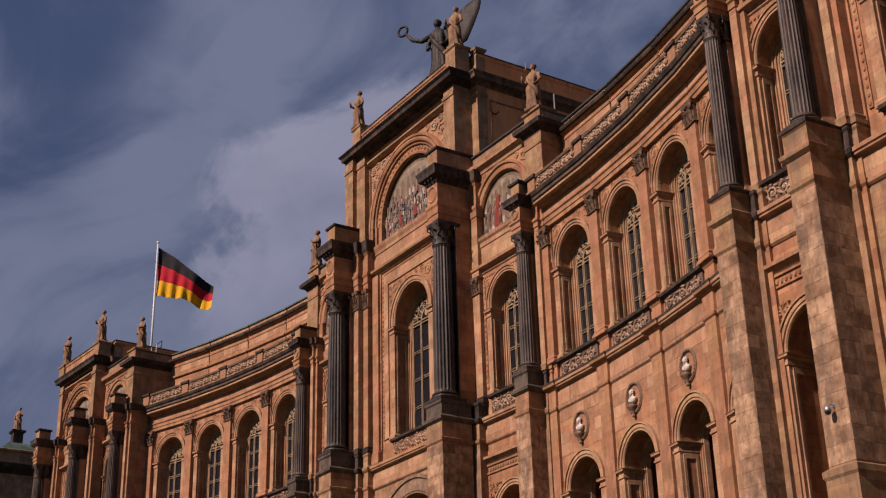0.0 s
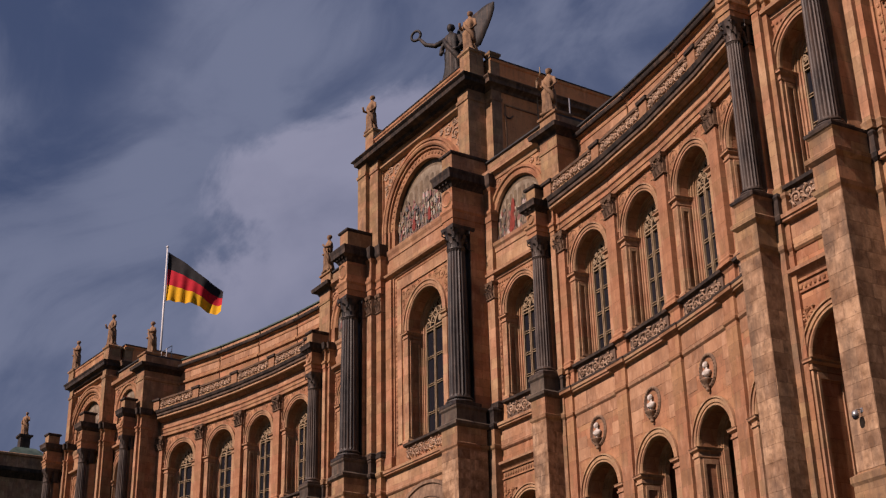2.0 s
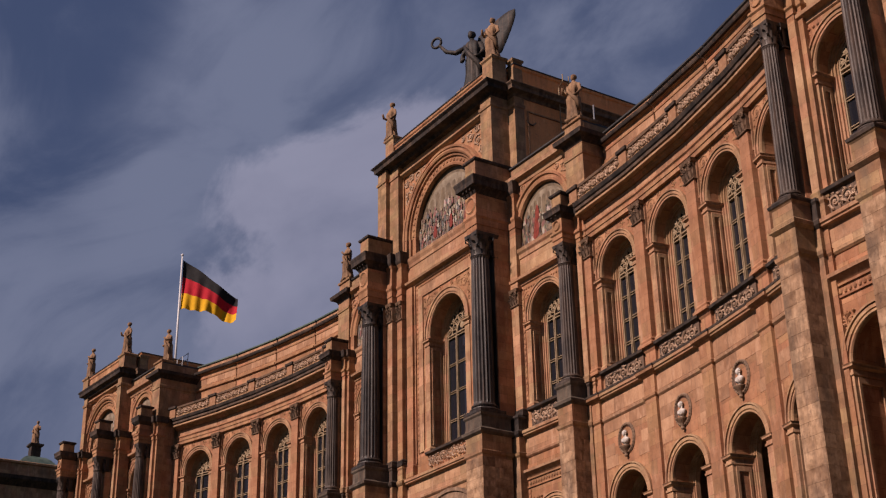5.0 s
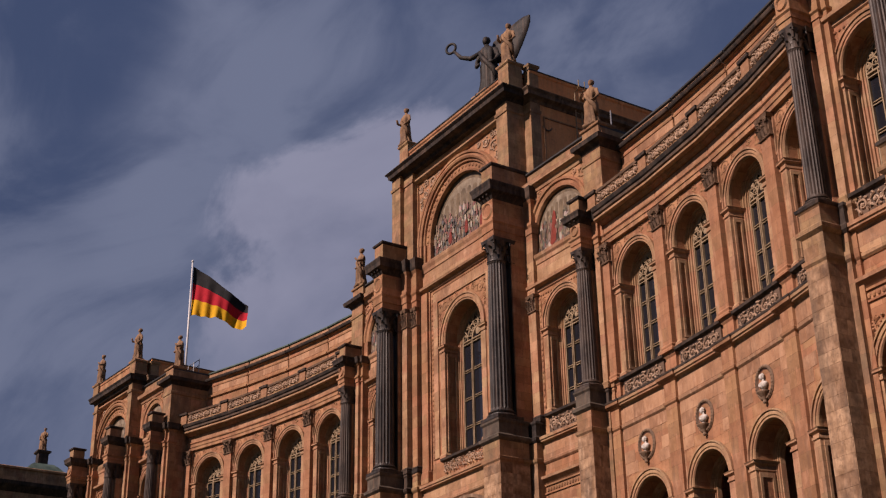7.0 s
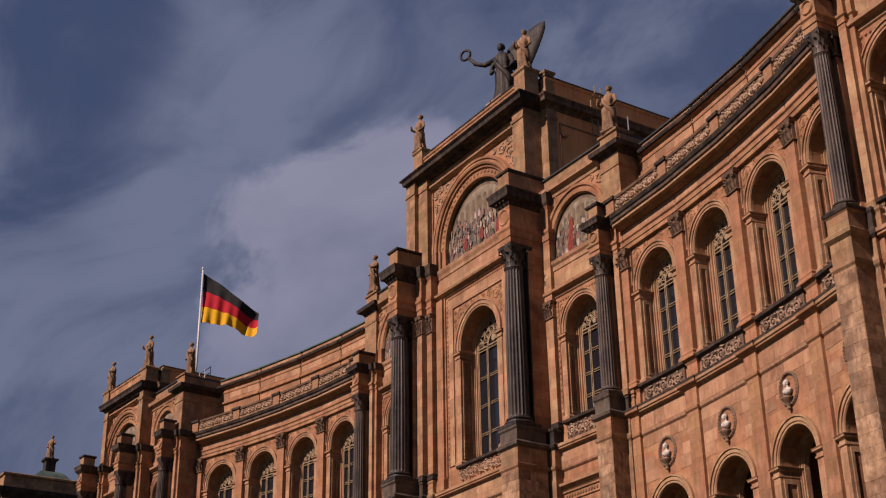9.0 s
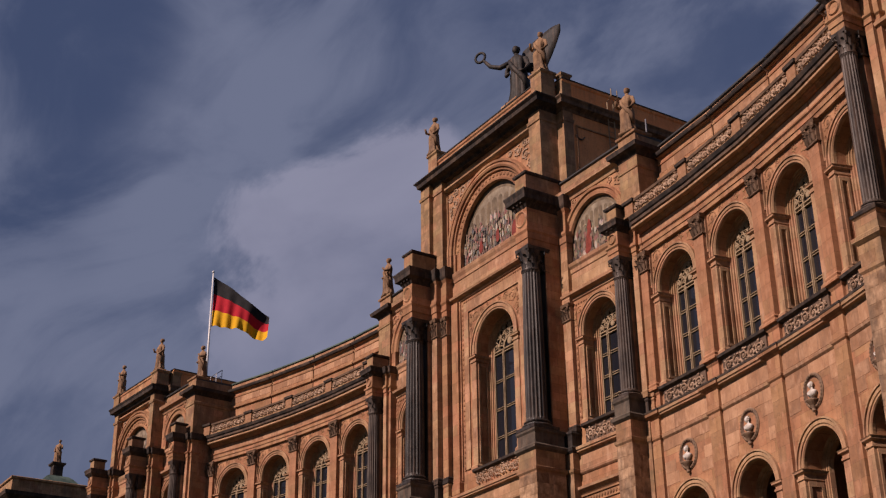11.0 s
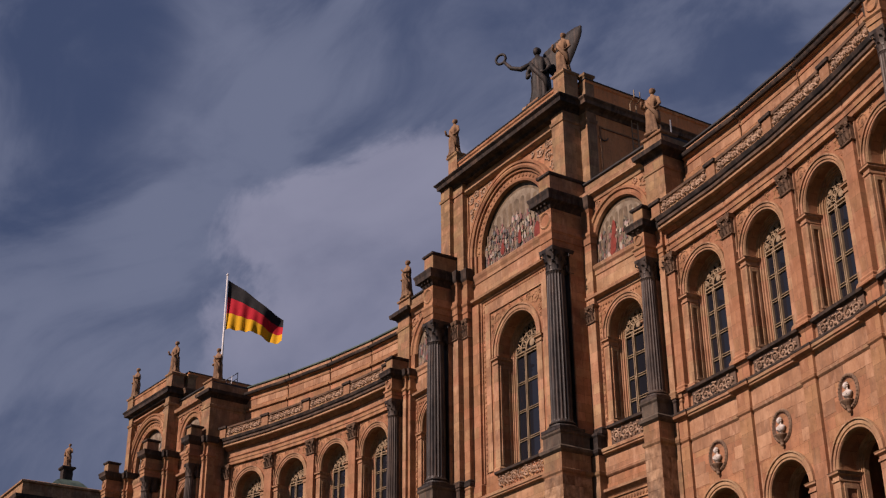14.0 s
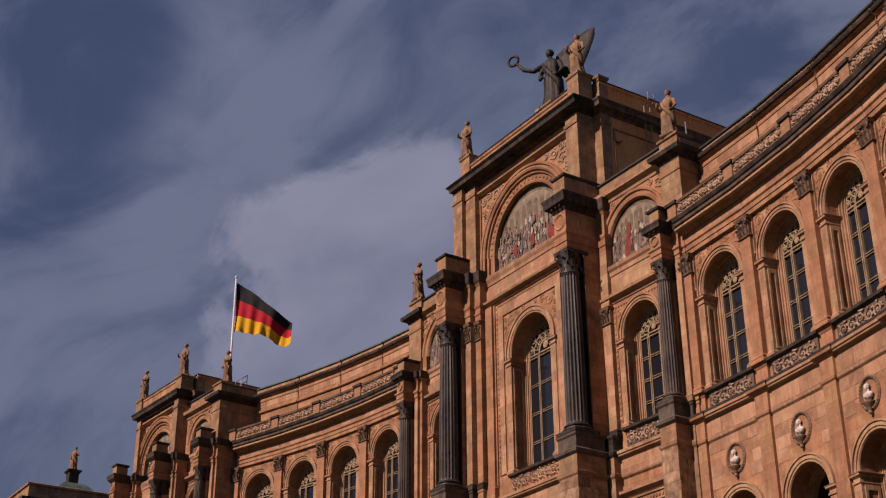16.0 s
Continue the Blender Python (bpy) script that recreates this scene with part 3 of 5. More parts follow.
def surround(parent, m, r, cz, zb, mat, deep=0.86, wide=0.40, panel=True, stilt=0.0, inset=0.2):
    """Archivolt, imposts, jamb posts and stepped inner arch of an opening; the wall's face is y = 0."""
    ci = cz - stilt
    bm = bmesh.new()
    prof = [(r - 0.01, 0.0), (r + 0.03, -0.06), (r + 0.11, -0.06), (r + 0.12, -0.02), (r + 0.15, -0.02), (r + 0.16, -0.09), (r + wide * 0.72, -0.09), (r + wide * 0.74, -0.05), (r + wide * 0.8, -0.05), (r + wide * 0.82, -0.15), (r + wide, -0.15)]
    legged(bm, cz, ci - 0.01, prof, 0.15)
    sur = part("archivolt", bm, mat, parent, "moulded stone arch on imposts", m)
    for s in (-1, 1):
        x0, x1 = sorted((s * (r - 0.01), s * (r + wide)))
        bm = bmesh.new()
        box(bm, x0, x1, -0.06, 0.12, zb, ci - 0.42)
        # raised panel on the reveal
        xp0, xp1 = sorted((s * (r - 0.06), s * (r + 0.05)))
        if panel:
            box(bm, xp0, xp1, 0.10, 0.22, zb + 0.4, ci - 0.5)
            box(bm, xp0, xp1, deep - 0.38, deep - 0.26, zb + 0.4, ci - 0.5)
            box(bm, xp0, xp1, 0.22, deep - 0.38, zb + 0.4, zb + 0.52)
            box(bm, xp0, xp1, 0.22, deep - 0.38, ci - 0.72, ci - 0.5)
        part("jamb", bm, mat, sur)
        xi0, xi1 = sorted((s * (r - 0.005), s * (r + wide + 0.02)))
        bm = bmesh.new()
        sweep(bm, xi0, xi1, -0.07, deep - 0.12, [(0.0, ci - 0.45), (0.05, ci - 0.42), (0.05, ci - 0.32), (0.01, ci - 0.30), (0.01, ci - 0.2), (0.13, ci - 0.12), (0.13, ci - 0.05), (0.17, ci)])
        part("impost", bm, mat, sur)
        bm = bmesh.new()
        sweep(bm, xi0, xi1, -0.07, deep - 0.12, [(0.09, zb), (0.09, zb + 0.18), (0.03, zb + 0.28), (0.0, zb + 0.34)])
        part("jamb_plinth", bm, mat, sur)
    # inner arch: steps that close in on the frame
    bm = bmesh.new()
    ri = r - inset
    steps = [(ri, deep), (ri + 0.3 * inset, deep - 0.08), (ri + 0.65 * inset, deep - 0.16), (r - 0.02, deep - 0.24)]
    prof = []
    for (x, y), (xn, _) in zip(steps, steps[1:] + [(r + 0.04, 0)]):
        prof += [(x, y), (xn - 0.006, y)]
    legged(bm, cz, zb, prof, deep + 0.25)
    part("inner_arch", bm, STONE2, sur)
    return sur


def opening(parent, m, r, cz, zb, mat, deep=0.86, wide=0.40):
    surround(parent, m, r, cz, zb, mat, deep, wide, True, 0.28, 0.32)
    window(parent, m @ pose(0, deep + 0.10, 0), r - 0.28, cz, zb + 0.05)


def pilaster_capital(w, h):
    """Leafy capital of a flat pilaster; front at y = 0."""
    bm = bmesh.new()
    box(bm, -w / 2, w / 2, -0.02, 0.3, 0, h * 0.85)
    sweep(bm, -w / 2, w / 2, -0.06, 0.25, [(0.06, h * 0.84), (0.09, h * 0.9), (0.13, h)])
    sweep(bm, -w / 2, w / 2, -0.03, 0.25, [(0.05, 0), (0.07, 0.04), (0.05, 0.08)])
    for z, k, top in ((0.10, 3, 0.42), (0.34, 2, 0.66)):
        for i in range(k):
            # a leaf that bends out and curls over at its tip
            x = (i - (k - 1) / 2) * w / k
            tube(bm, [(x, -0.02, z * h), (x, -0.07, (z + 0.5 * (top - z)) * h), (x, -0.17, top * h), (x, -0.24, (top - 0.03) * h), (x, -0.22, (top - 0.10) * h)], [w * 0.12, w * 0.15, w * 0.12, w * 0.09, w * 0.04], 7)
    for s in (-1, 1):
        tube(bm, [(px_, -0.14, pz) for px_, _, pz in spiral(s * w * 0.36, h * 0.72, 0, w * 0.17, 1.2, 1.57, -s, 10)], w * 0.055, 6)
    blob(bm, (0, -0.14, h * 0.90), w * 0.10, 0.07, h * 0.08, 7, 5)
    return bm


def figure(seed, h=2.6, arm=0, lean=0.0):
    """A draped standing stone figure on a small plinth: one plain mesh."""
    rnd = random.Random(seed)
    bm = bmesh.new()
    s = h / 2.6
    box(bm, -0.36 * s, 0.36 * s, -0.36 * s, 0.36 * s, 0, 0.12 * s)
    n = 28
    ph = rnd.uniform(0, 6)
    sway = rnd.choice((-1, 1)) * 0.06
    prof = [(0.10, 0.40, 0.34), (0.22, 0.38, 0.32), (0.55, 0.34, 0.28), (0.95, 0.33, 0.27), (1.25, 0.33, 0.26), (1.45, 0.27, 0.21), (1.62, 0.30, 0.22), (1.82, 0.34, 0.23), (1.98, 0.33, 0.20), (2.08, 0.22, 0.15), (2.13, 0.10, 0.10), (2.22, 0.085, 0.09)]
    rows = []
    for z, a, b in prof:
        cx = sway * math.sin(z * 1.7) + lean * z
        fold = 0.19 if z < 1.3 else 0.10 if z < 1.9 else 0.0
        rows.append([bm.verts.new((s * (cx + a * math.cos(t) * (1 + fold * math.sin(9 * t + ph + 1.3 * z) + 0.5 * fold * math.sin(15 * t - z))), s * b * math.sin(t) * (1 + fold * math.sin(9 * t + ph + 1.3 * z)), s * z)) for t in (2 * math.pi * i / n for i in range(n))])
    for p, q in zip(rows, rows[1:]):
        for i in range(n):
            bm.faces.new((p[i], p[(i + 1) % n], q[(i + 1) % n], q[i]))
    bm.faces.new(rows[0][::-1])
    bm.faces.new(rows[-1])
    hx = sway * math.sin(2.35 * 1.7) + lean * 2.35
    blob(bm, (s * hx, -0.02 * s, s * 2.38), 0.125 * s, 0.145 * s, 0.18 * s, 12, 9)
    blob(bm, (s * hx, 0.05 * s, s * 2.44), 0.14 * s, 0.14 * s, 0.14 * s, 10, 7)
    # mantle falling across the body
    tube(bm, [(s * x, s * y, s * z) for x, y, z in ((-0.28, -0.1, 1.95), (-0.1, -0.26, 1.6), (0.15, -0.3, 1.25), (0.33, -0.2, 1.0), (0.36, -0.05, 0.5))], [s * q for q in (0.07, 0.09, 0.1, 0.11, 0.07)], 8)
    for side in (-1, 1):
        sh = (side * 0.31, 0, 1.93)
        if arm == side:
            pts = [sh, (side * 0.46, -0.1, 1.6), (side * 0.36, -0.36, 1.55), (side * 0.26, -0.5, 1.75)]
        elif arm == 2 * side:
            pts = [sh, (side * 0.5, -0.06, 1.62), (side * 0.62, -0.24, 1.42), (side * 0.66, -0.36, 1.5)]
        else:
            pts = [sh, (side * 0.42, -0.02, 1.6), (side * 0.36, -0.2, 1.3), (side * 0.2, -0.32, 1.28)]
        tube(bm, [(s * (x + lean * z), s * y, s * z) for x, y, z in pts], [0.11 * s, 0.095 * s, 0.075 * s, 0.06 * s], 8)
    return bm


STATUES = []


def statue(m, seed, label, h=2.6, arm=0, name="roof_statue"):
    ob = part(name, figure(seed, h, arm), STATUE, None, "", m, smooth=True)
    tagged(ob, label, "statue", "roof statues")
    STATUES.append(ob)
    return ob


def mosaic(parent, m, r, cz, zb, seed, robes):
    """Lunette picture: a flat ground with plain upright coloured shapes."""
    bm = bmesh.new()
    pts = [(-r, zb)] + arch_points(r, cz, 28) + [(r, zb)]
    fr, bk = [bm.verts.new((x, 0, z)) for x, z in pts], [bm.verts.new((x, 0.1, z)) for x, z in pts]
    bm.faces.new(fr)
    bm.faces.new(bk[::-1])
    for i in range(len(pts)):
        j = (i + 1) % len(pts)
        bm.faces.new((fr[i], bk[i], bk[j], fr[j]))
    field = part("mosaic", bm, FIELD, parent, "lunette mosaic with many small coloured shapes", m)
    rnd = random.Random(seed)

    def shape(bm, x, z, w, h, y, pointed=False):
        k = 12
        p = []
        for i in range(k):
            t = 2 * math.pi * i / k
            p.append((x + w * math.cos(t) * (1 - 0.25 * math.sin(t)) * rnd.uniform(0.8, 1.15), z + h * math.sin(t)))
        a, b = [bm.verts.new((u, y, v)) for u, v in p], [bm.verts.new((u, y + 0.003, v)) for u, v in p]
        bm.faces.new(a)
        bm.faces.new(b[::-1])
        for i in range(k):
            j = (i + 1) % k
            bm.faces.new((a[i], b[i], b[j], a[j]))

    # pale architecture behind: a screen of tall arches with dark depths, a plinth and steps
    bm = bmesh.new()
    pts = [(-0.86 * r, cz + 0.1 * r)] + [(0.86 * r * p / r, cz + 0.1 * r + (q - cz) * 0.76) for p, q in arch_points(r, cz, 24)] + [(0.86 * r, cz + 0.1 * r)]
    bm.faces.new([bm.verts.new((p, -0.003, q)) for p, q in pts])
    part("mosaic_band", bm, FADED, field)
    for q in range(-4, 5):
        bm = bmesh.new()
        u = q * 0.185 * r
        w = 0.062 * r if q else 0.085 * r
        top = cz + 0.1 * r + 0.62 * math.sqrt(r * r - u * u) - w
        arc = [(u + w * math.cos(math.pi * k / 8), top + w * math.sin(math.pi * k / 8)) for k in range(9)]
        bm.faces.new([bm.verts.new((p, -0.006, z)) for p, z in [(u + w, cz + 0.2 * r)] + arc + [(u - w, cz + 0.2 * r)]])
        part("mosaic_arch", bm, FIELD, field, "dark pictured arch")
    # crowd of small upright shapes, dense below and thin above
    bm = bmesh.new()
    y = -0.008
    floor_z, crowd = zb + 0.15, cz + 0.36 * r
    for q in range(int(95 * r)):
        u = rnd.uniform(-0.95, 0.95) * r
        lim = cz + math.sqrt(max(0.0, r * r - u * u)) - 0.3
        f = rnd.random() ** 1.3
        z = floor_z + (min(lim, crowd) - floor_z) * f
        w, h = rnd.uniform(0.06, 0.13), rnd.uniform(0.12, 0.30)
        y -= 0.0002
        shape(bm, u, z, w, h, y)
        if rnd.random() < 0.5:
            y -= 0.0002
            shape(bm, u + rnd.uniform(-0.04, 0.04), z + h + 0.05, 0.07, 0.085, y)
    part("mosaic_shape", bm, FIGURES, field)["kind"] = "stuff"
    for u, z, w, h in robes:
        y -= 0.004
        bm = bmesh.new()
        shape(bm, u, z, w, h, y)
        part("mosaic_robe", bm, REDROBE, field, "red upright shape")
    return field


# ---- ground ----
bm = bmesh.new()
# a terrace before the palace, falling gently towards the camera
rows = [[bm.verts.new((x, y, z)) for x in (-2500, 2500)] for y, z in ((-2500, -1.9), (-56, -1.9), (-46, -0.95), (-41, -0.4), (-34, 0.0), (2500, 0.0))]
for p, q in zip(rows, rows[1:]):
    bm.faces.new((p[0], p[1], q[1], q[0]))
tagged(part("ground", bm, GRASS), "pale gravel and grass forecourt", "ground", kind="structure")

LOW_STRING = [(0.0, 21.2), (0.08, 21.28), (0.10, 21.4), (0.02, 21.46), (0.02, 22.28), (0.08, 22.4), (0.26, 22.41), (0.28, 22.5), (0.34, 22.52), (0.36, 22.66), (0.1, 22.8)]


def ornament_strip(bm, x, y, z0, z1, w):
    """Narrow upright band of beads."""
    box(bm, x - w / 2, x + w / 2, y - 0.02, y + 0.05, z0, z1)
    k = int((z1 - z0) / 0.34)
    for i in range(k):
        z = z0 + (i + 0.5) * (z1 - z0) / k
        blob(bm, (x, y - 0.03, z), w * 0.36, 0.05, 0.11, 6, 4)


def pavilion(name, m, label, P, sides=(-1, 1)):
    """A pavilion of three bays: big middle bay between columns at xa, side bays to columns at xb, end at xe."""
    root = thing(name, m, label, "palace pavilion")
    xa, xb, xe, yc, ys = P["xa"], P["xb"], P["xe"], P["yc"], P["ys"]
    xm, yl = P["xm"], P["yl"]
    ycl = yc - (ys - yl)             # faces of the lower storey, which stands forward
    A, B = P["A"], P["B"]            # (axis y, shaft radius, cap height, z of cap top, fascia, frieze, cornice, block top)
    hb = P["hb"]                     # half width of the middle wall
    # lower storey, storey of the big windows, lunette storey: middle bay
    bm = bmesh.new()
    arched(bm, -hb, hb, 0.0, 21.3, ycl, yc + 1.5, 0, P["rl"], P["cl"], 0.8)
    part("wall", bm, PIER, root, "weathered sandstone wall of the lower storey")
    bm = bmesh.new()
    arched(bm, -hb, hb, 21.3, P["zu"], yc, yc + 1.5, 0, P["rw"], P["cw"], 24.0)
    part("wall", bm, STONE, root, "warm sandstone wall round the great window")
    bm = bmesh.new()
    arched(bm, -hb, hb, P["zu"], P["zt"], yc, yc + 0.45, 0, P["rL"], P["cL"], P["zL"])
    box(bm, -hb, hb, yc + 0.45, yc + 1.3, P["zu"], P["zt"])
    part("wall", bm, STONE, root, "sandstone gable wall with a lunette")
    mosaic(root, pose(0, yc + 0.30, 0), P["rL"] - 0.02, P["cL"], P["zL"], P["seed"], P["robes"])
    surround(root, pose(0, ycl, 0), P["rl"], P["cl"], 0.8, MEDAL, 0.86, P.get("wl", 0.4))
    opening(root, pose(0, yc, 0), P["rw"], P["cw"], 24.0, STONE2, 1.1, 0.5)
    # lunette frame: broad moulded rings with a beaded band
    pw, zar = P["pw"], min(P["cL"] + P["rL"] + 1.5, P["zt"] - 0.5)
    bm = bmesh.new()
    R = P["rL"]
    ring(bm, 0, P["cL"], [(R - 0.10, yc + 0.2), (R - 0.08, yc - 0.06), (R + 0.04, yc - 0.10), (R + 0.08, yc - 0.02), (R + 0.5, yc - 0.02), (R + 0.53, yc - 0.16), (R + 0.62, yc - 0.18), (R + 0.64, yc - 0.10), (R + 0.70, yc - 0.10), (R + 0.72, yc - 0.28), (R + 0.84, yc - 0.34), (R + 0.97, yc - 0.30), (R + 0.99, yc - 0.20), (R + 1.06, yc - 0.20), (R + 1.08, yc - 0.30), (R + 1.22, yc - 0.32), (R + 1.28, yc - 0.02)], yc + 0.2, n=40)
    for s in (-1, 1):
        for o, y in ((-0.02, -0.08), (0.50, -0.16), (0.80, -0.30), (1.10, -0.30)):
            x0, x1 = sorted((s * (R + o - 0.08), s * (R + o + 0.14)))
            box(bm, x0, x1, yc + y, yc + 0.2, P["zL"], P["cL"])
    k = int(math.pi * (R + 0.33) / 0.42)
    for i in range(k):
        a = math.pi * (i + 0.5) / k
        blob(bm, ((R + 0.30) * math.cos(a), yc - 0.03, P["cL"] + (R + 0.30) * math.sin(a)), 0.14, 0.07, 0.14, 7, 4)
    part("lunette_frame", bm, PINK, root, "broad moulded arch with beaded band")
    for s in (-1, 1):
        part("spandrel_relief", corner_relief(s, 0, P["cL"], R + 1.36, hb - pw - 0.12, zar - 0.16, yc - 0.03, 0.05, 14), RELIEF, root)
        # raised edge of the sunk corner panel
        bm = bmesh.new()
        a, b = sorted((s * (hb - pw - 0.09), s * (hb - pw)))
        box(bm, a, b, yc - 0.12, yc + 0.05, P["cL"] + 0.6, zar)
        part("panel_edge", bm, PINK, root)
    bm = bmesh.new()
    run(bm, -hb + pw, hb - pw, yc - 0.06, yc + 0.3, [(0.02, zar - 0.1), (0.16, zar - 0.06), (0.30, zar + 0.04), (0.32, zar + 0.14), (0.08, zar + 0.16), (0.05, P["zt"] - 0.12)])
    part("architrave", bm, STONE2, root, "plain band under the gable cornice")
    # string courses and the band under the lunette
    bm = bmesh.new()
    run(bm, -hb, hb, ycl - 0.05, yc + 0.3, LOW_STRING)
    part("string_course", bm, STONE2, root)
    bm = bmesh.new()
    z = P["zL"]
    run(bm, -hb, hb, yc - 0.03, yc + 0.3, [(0.0, z - 2.3), (0.06, z - 2.25), (0.06, z - 2.12), (0.16, z - 2.08), (0.36, z - 2.02), (0.40, z - 1.88), (0.05, z - 1.84), (0.02, z - 1.8), (0.02, z - 0.75), (0.08, z - 0.7), (0.1, z - 0.5), (0.2, z - 0.3), (0.24, z - 0.12), (0.12, z)])
    zk = P["zt"]
    part("string_course", bm, STONE2, root)
    # rectangular frame with ornament round the great window
    bm = bmesh.new()
    wx = P["rw"] + (0.85 if P.get("short") else 1.40)
    zf = P["zL"] - 2.45
    for s in (-1, 1):
        ornament_strip(bm, s * wx, yc - 0.04, 24.2, zf, 0.22)
        box(bm, s * (wx + 0.28) - 0.06, s * (wx + 0.28) + 0.06, yc - 0.1, yc + 0.05, 23.6, zf + 0.3)
    box(bm, -wx - 0.3, wx + 0.3, yc - 0.1, yc + 0.05, zf + 0.2, zf + 0.32)
    for i in range(int(wx * 2 / 0.24)):
        blob(bm, (-wx + 0.15 + i * 0.24, yc - 0.04, zf), 0.08, 0.05, 0.1, 6, 4)
    part("ornament_band", bm, PINK, root)
    xi, zi = (wx - 0.14, zf - 0.12) if P.get("short") else (wx - 0.66, zf - 0.84)
    if not P.get("short"):
        # flat raised border inside the rope band
        bm = bmesh.new()
        for s in (-1, 1):
            box(bm, *sorted((s * xi, s * (wx - 0.16))), yc - 0.09, yc + 0.05, 24.2, zf - 0.14)
        box(bm, -xi, xi, yc - 0.09, yc + 0.05, zi, zf - 0.14)
        bmesh.ops.remove_doubles(bm, verts=bm.verts, dist=0.001)
        part("window_border", bm, STONE2, root, "flat raised border round the great window")
    for s in (-1, 1):
        part("spandrel_relief", corner_relief(s, 0, P["cw"], P["rw"] + 0.55, xi - 0.04, zi - 0.04, yc - 0.005, 0.035, 8), PINK, root)
    part("window_apron", scrollwork(-P["rw"] - 0.2, P["rw"] + 0.2, 22.95, 23.75, yc - 0.1), RELIEF, root, "carved scroll panel under the window")
    bm = bmesh.new()
    run(bm, -P["rw"] - 0.4, P["rw"] + 0.4, yc - 0.05, yc + 0.9, [(0.05, 23.78), (0.2, 23.84), (0.22, 23.98), (0.0, 24.02)])
    part("window_sill", bm, NEARBLACK, root, "blackened stone sill")
    # pilaster strips beside the great window
    x1 = hb - 0.1 if P.get("short") else 4.5
    x0 = wx + 0.45
    for s in (-1, 1):
        for f0, f1, y in ((0.0, 0.26, -0.14), (0.3, 0.6, -0.3), (0.66, 1.0, -0.5)) if P.get("short") else ((-0.2, 1.0, -0.27),):
            a, b = sorted((s * (x0 + (x1 - x0) * f0), s * (x0 + (x1 - x0) * f1)))
            bm = bmesh.new()
            sweep(bm, a, b, yc + y, yc + 0.1, [(0.08, 22.8), (0.08, 23.5), (0.03, 23.56), (0.0, 23.9), (0.0, P["zL"] - 2.3)])
            part("pilaster", bm, PINK, root, "stepped pilaster strip of pink sandstone")
    for s in (-1, 1) if P.get("short") else ():
        xc = s * (x0 + (x1 - x0) * 0.45)
        part("pilaster_capital", pilaster_capital((x1 - x0) * 0.5, 1.15), CAPSTONE, root, "", pose(xc, yc - 0.3, min(A[3] - 1.3, P["zL"] - 3.6)))

    # attic of the middle bay: corner piers, cornice, parapet and end pedestals; a wider body set back behind
    yf, hw = P["yf"], P["hw"]
    ybk = yf + 1.35
    depth = P["depth"]
    zp = P["zp"]
    for s in (-1, 1):
        a, b = sorted((s * (hb - pw), s * (hb + 0.02)))
        bm = bmesh.new()
        sweep(bm, a, b, yf, ybk + 0.1, [(0.0, P["zu"]), (0.0, zk - 0.9), (0.07, zk - 0.85), (0.09, zk - 0.65), (0.0, zk - 0.6), (0.0, zk - 0.05)])
        part("corner_pier", bm, PIER, root, "weathered corner pier")
        bm = bmesh.new()
        a, b = sorted((s * (hb - 0.3), s * (hw + 0.02)))
        sweep(bm, a, b, ybk, ybk + 0.75, [(0.0, P["zu"] + 1.0), (0.0, zk - 0.9), (0.05, zk - 0.85), (0.07, zk - 0.65), (0.0, zk - 0.6), (0.0, zk - 0.05)])
        part("corner_pier", bm, PIER, root, "weathered rear corner pier")
    if "xl" in P:
        # outer strip of the far corner, on which the cornice end and the statue rest
        bm = bmesh.new()
        sweep(bm, P["xl"], -hb + 0.01, P["yl2"], ybk + 0.08, [(0.0, P["zu"]), (0.0, zk - 0.9), (0.07, zk - 0.85), (0.09, zk - 0.65), (0.0, zk - 0.6), (0.0, zk + 0.1)])
        part("corner_pier", bm, PIER, root, "weathered corner pier")
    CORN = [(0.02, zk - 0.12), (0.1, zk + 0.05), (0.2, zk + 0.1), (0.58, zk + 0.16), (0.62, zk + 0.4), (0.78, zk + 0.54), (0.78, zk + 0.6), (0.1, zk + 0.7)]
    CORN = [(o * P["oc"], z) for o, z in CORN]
    # underside and face in the same near-black as the top
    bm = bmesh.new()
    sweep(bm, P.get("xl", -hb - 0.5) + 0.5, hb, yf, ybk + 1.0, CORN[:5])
    part("corona", bm, NEARBLACK, root, "near-black underside and face of the cornice")
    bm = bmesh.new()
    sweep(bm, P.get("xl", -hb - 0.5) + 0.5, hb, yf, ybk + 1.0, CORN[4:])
    part("cornice", bm, NEARBLACK, root, "blackened top of the cornice")
    bm = bmesh.new()
    sweep(bm, -hw, hw, ybk, yc + depth, [(o * 0.8, z + 0.012) for o, z in CORN])
    part("cornice", bm, CAPSTONE, root, "stained eaves cornice of the attic")
    PAR = [(0.06, zk + 0.66), (0.06, zk + 0.9), (0.0, zk + 0.92), (0.0, zp - 0.3), (0.08, zp - 0.22), (0.1, zp - 0.06)]
    bm = bmesh.new()
    sweep(bm, -hb, hb, yf + 0.08, ybk + 0.5, PAR)
    part("parapet", bm, STONE, root)
    bm = bmesh.new()
    sweep(bm, -hw, hw, ybk + 0.08, yc + depth - 0.3, [(o, z + 0.35 if z > zk + 1.0 else z) for o, z in PAR])
    part("parapet", bm, PLASTER, root, "orange plastered attic parapet")
    bm = bmesh.new()
    sweep(bm, -hb, hb, yf + 0.08, ybk + 0.5, [(0.14, zp - 0.06), (0.16, zp), (0.1, zp + 0.05)])
    part("roof", bm, ROOF, root, "dark sheet metal roof edge")
    bm = bmesh.new()
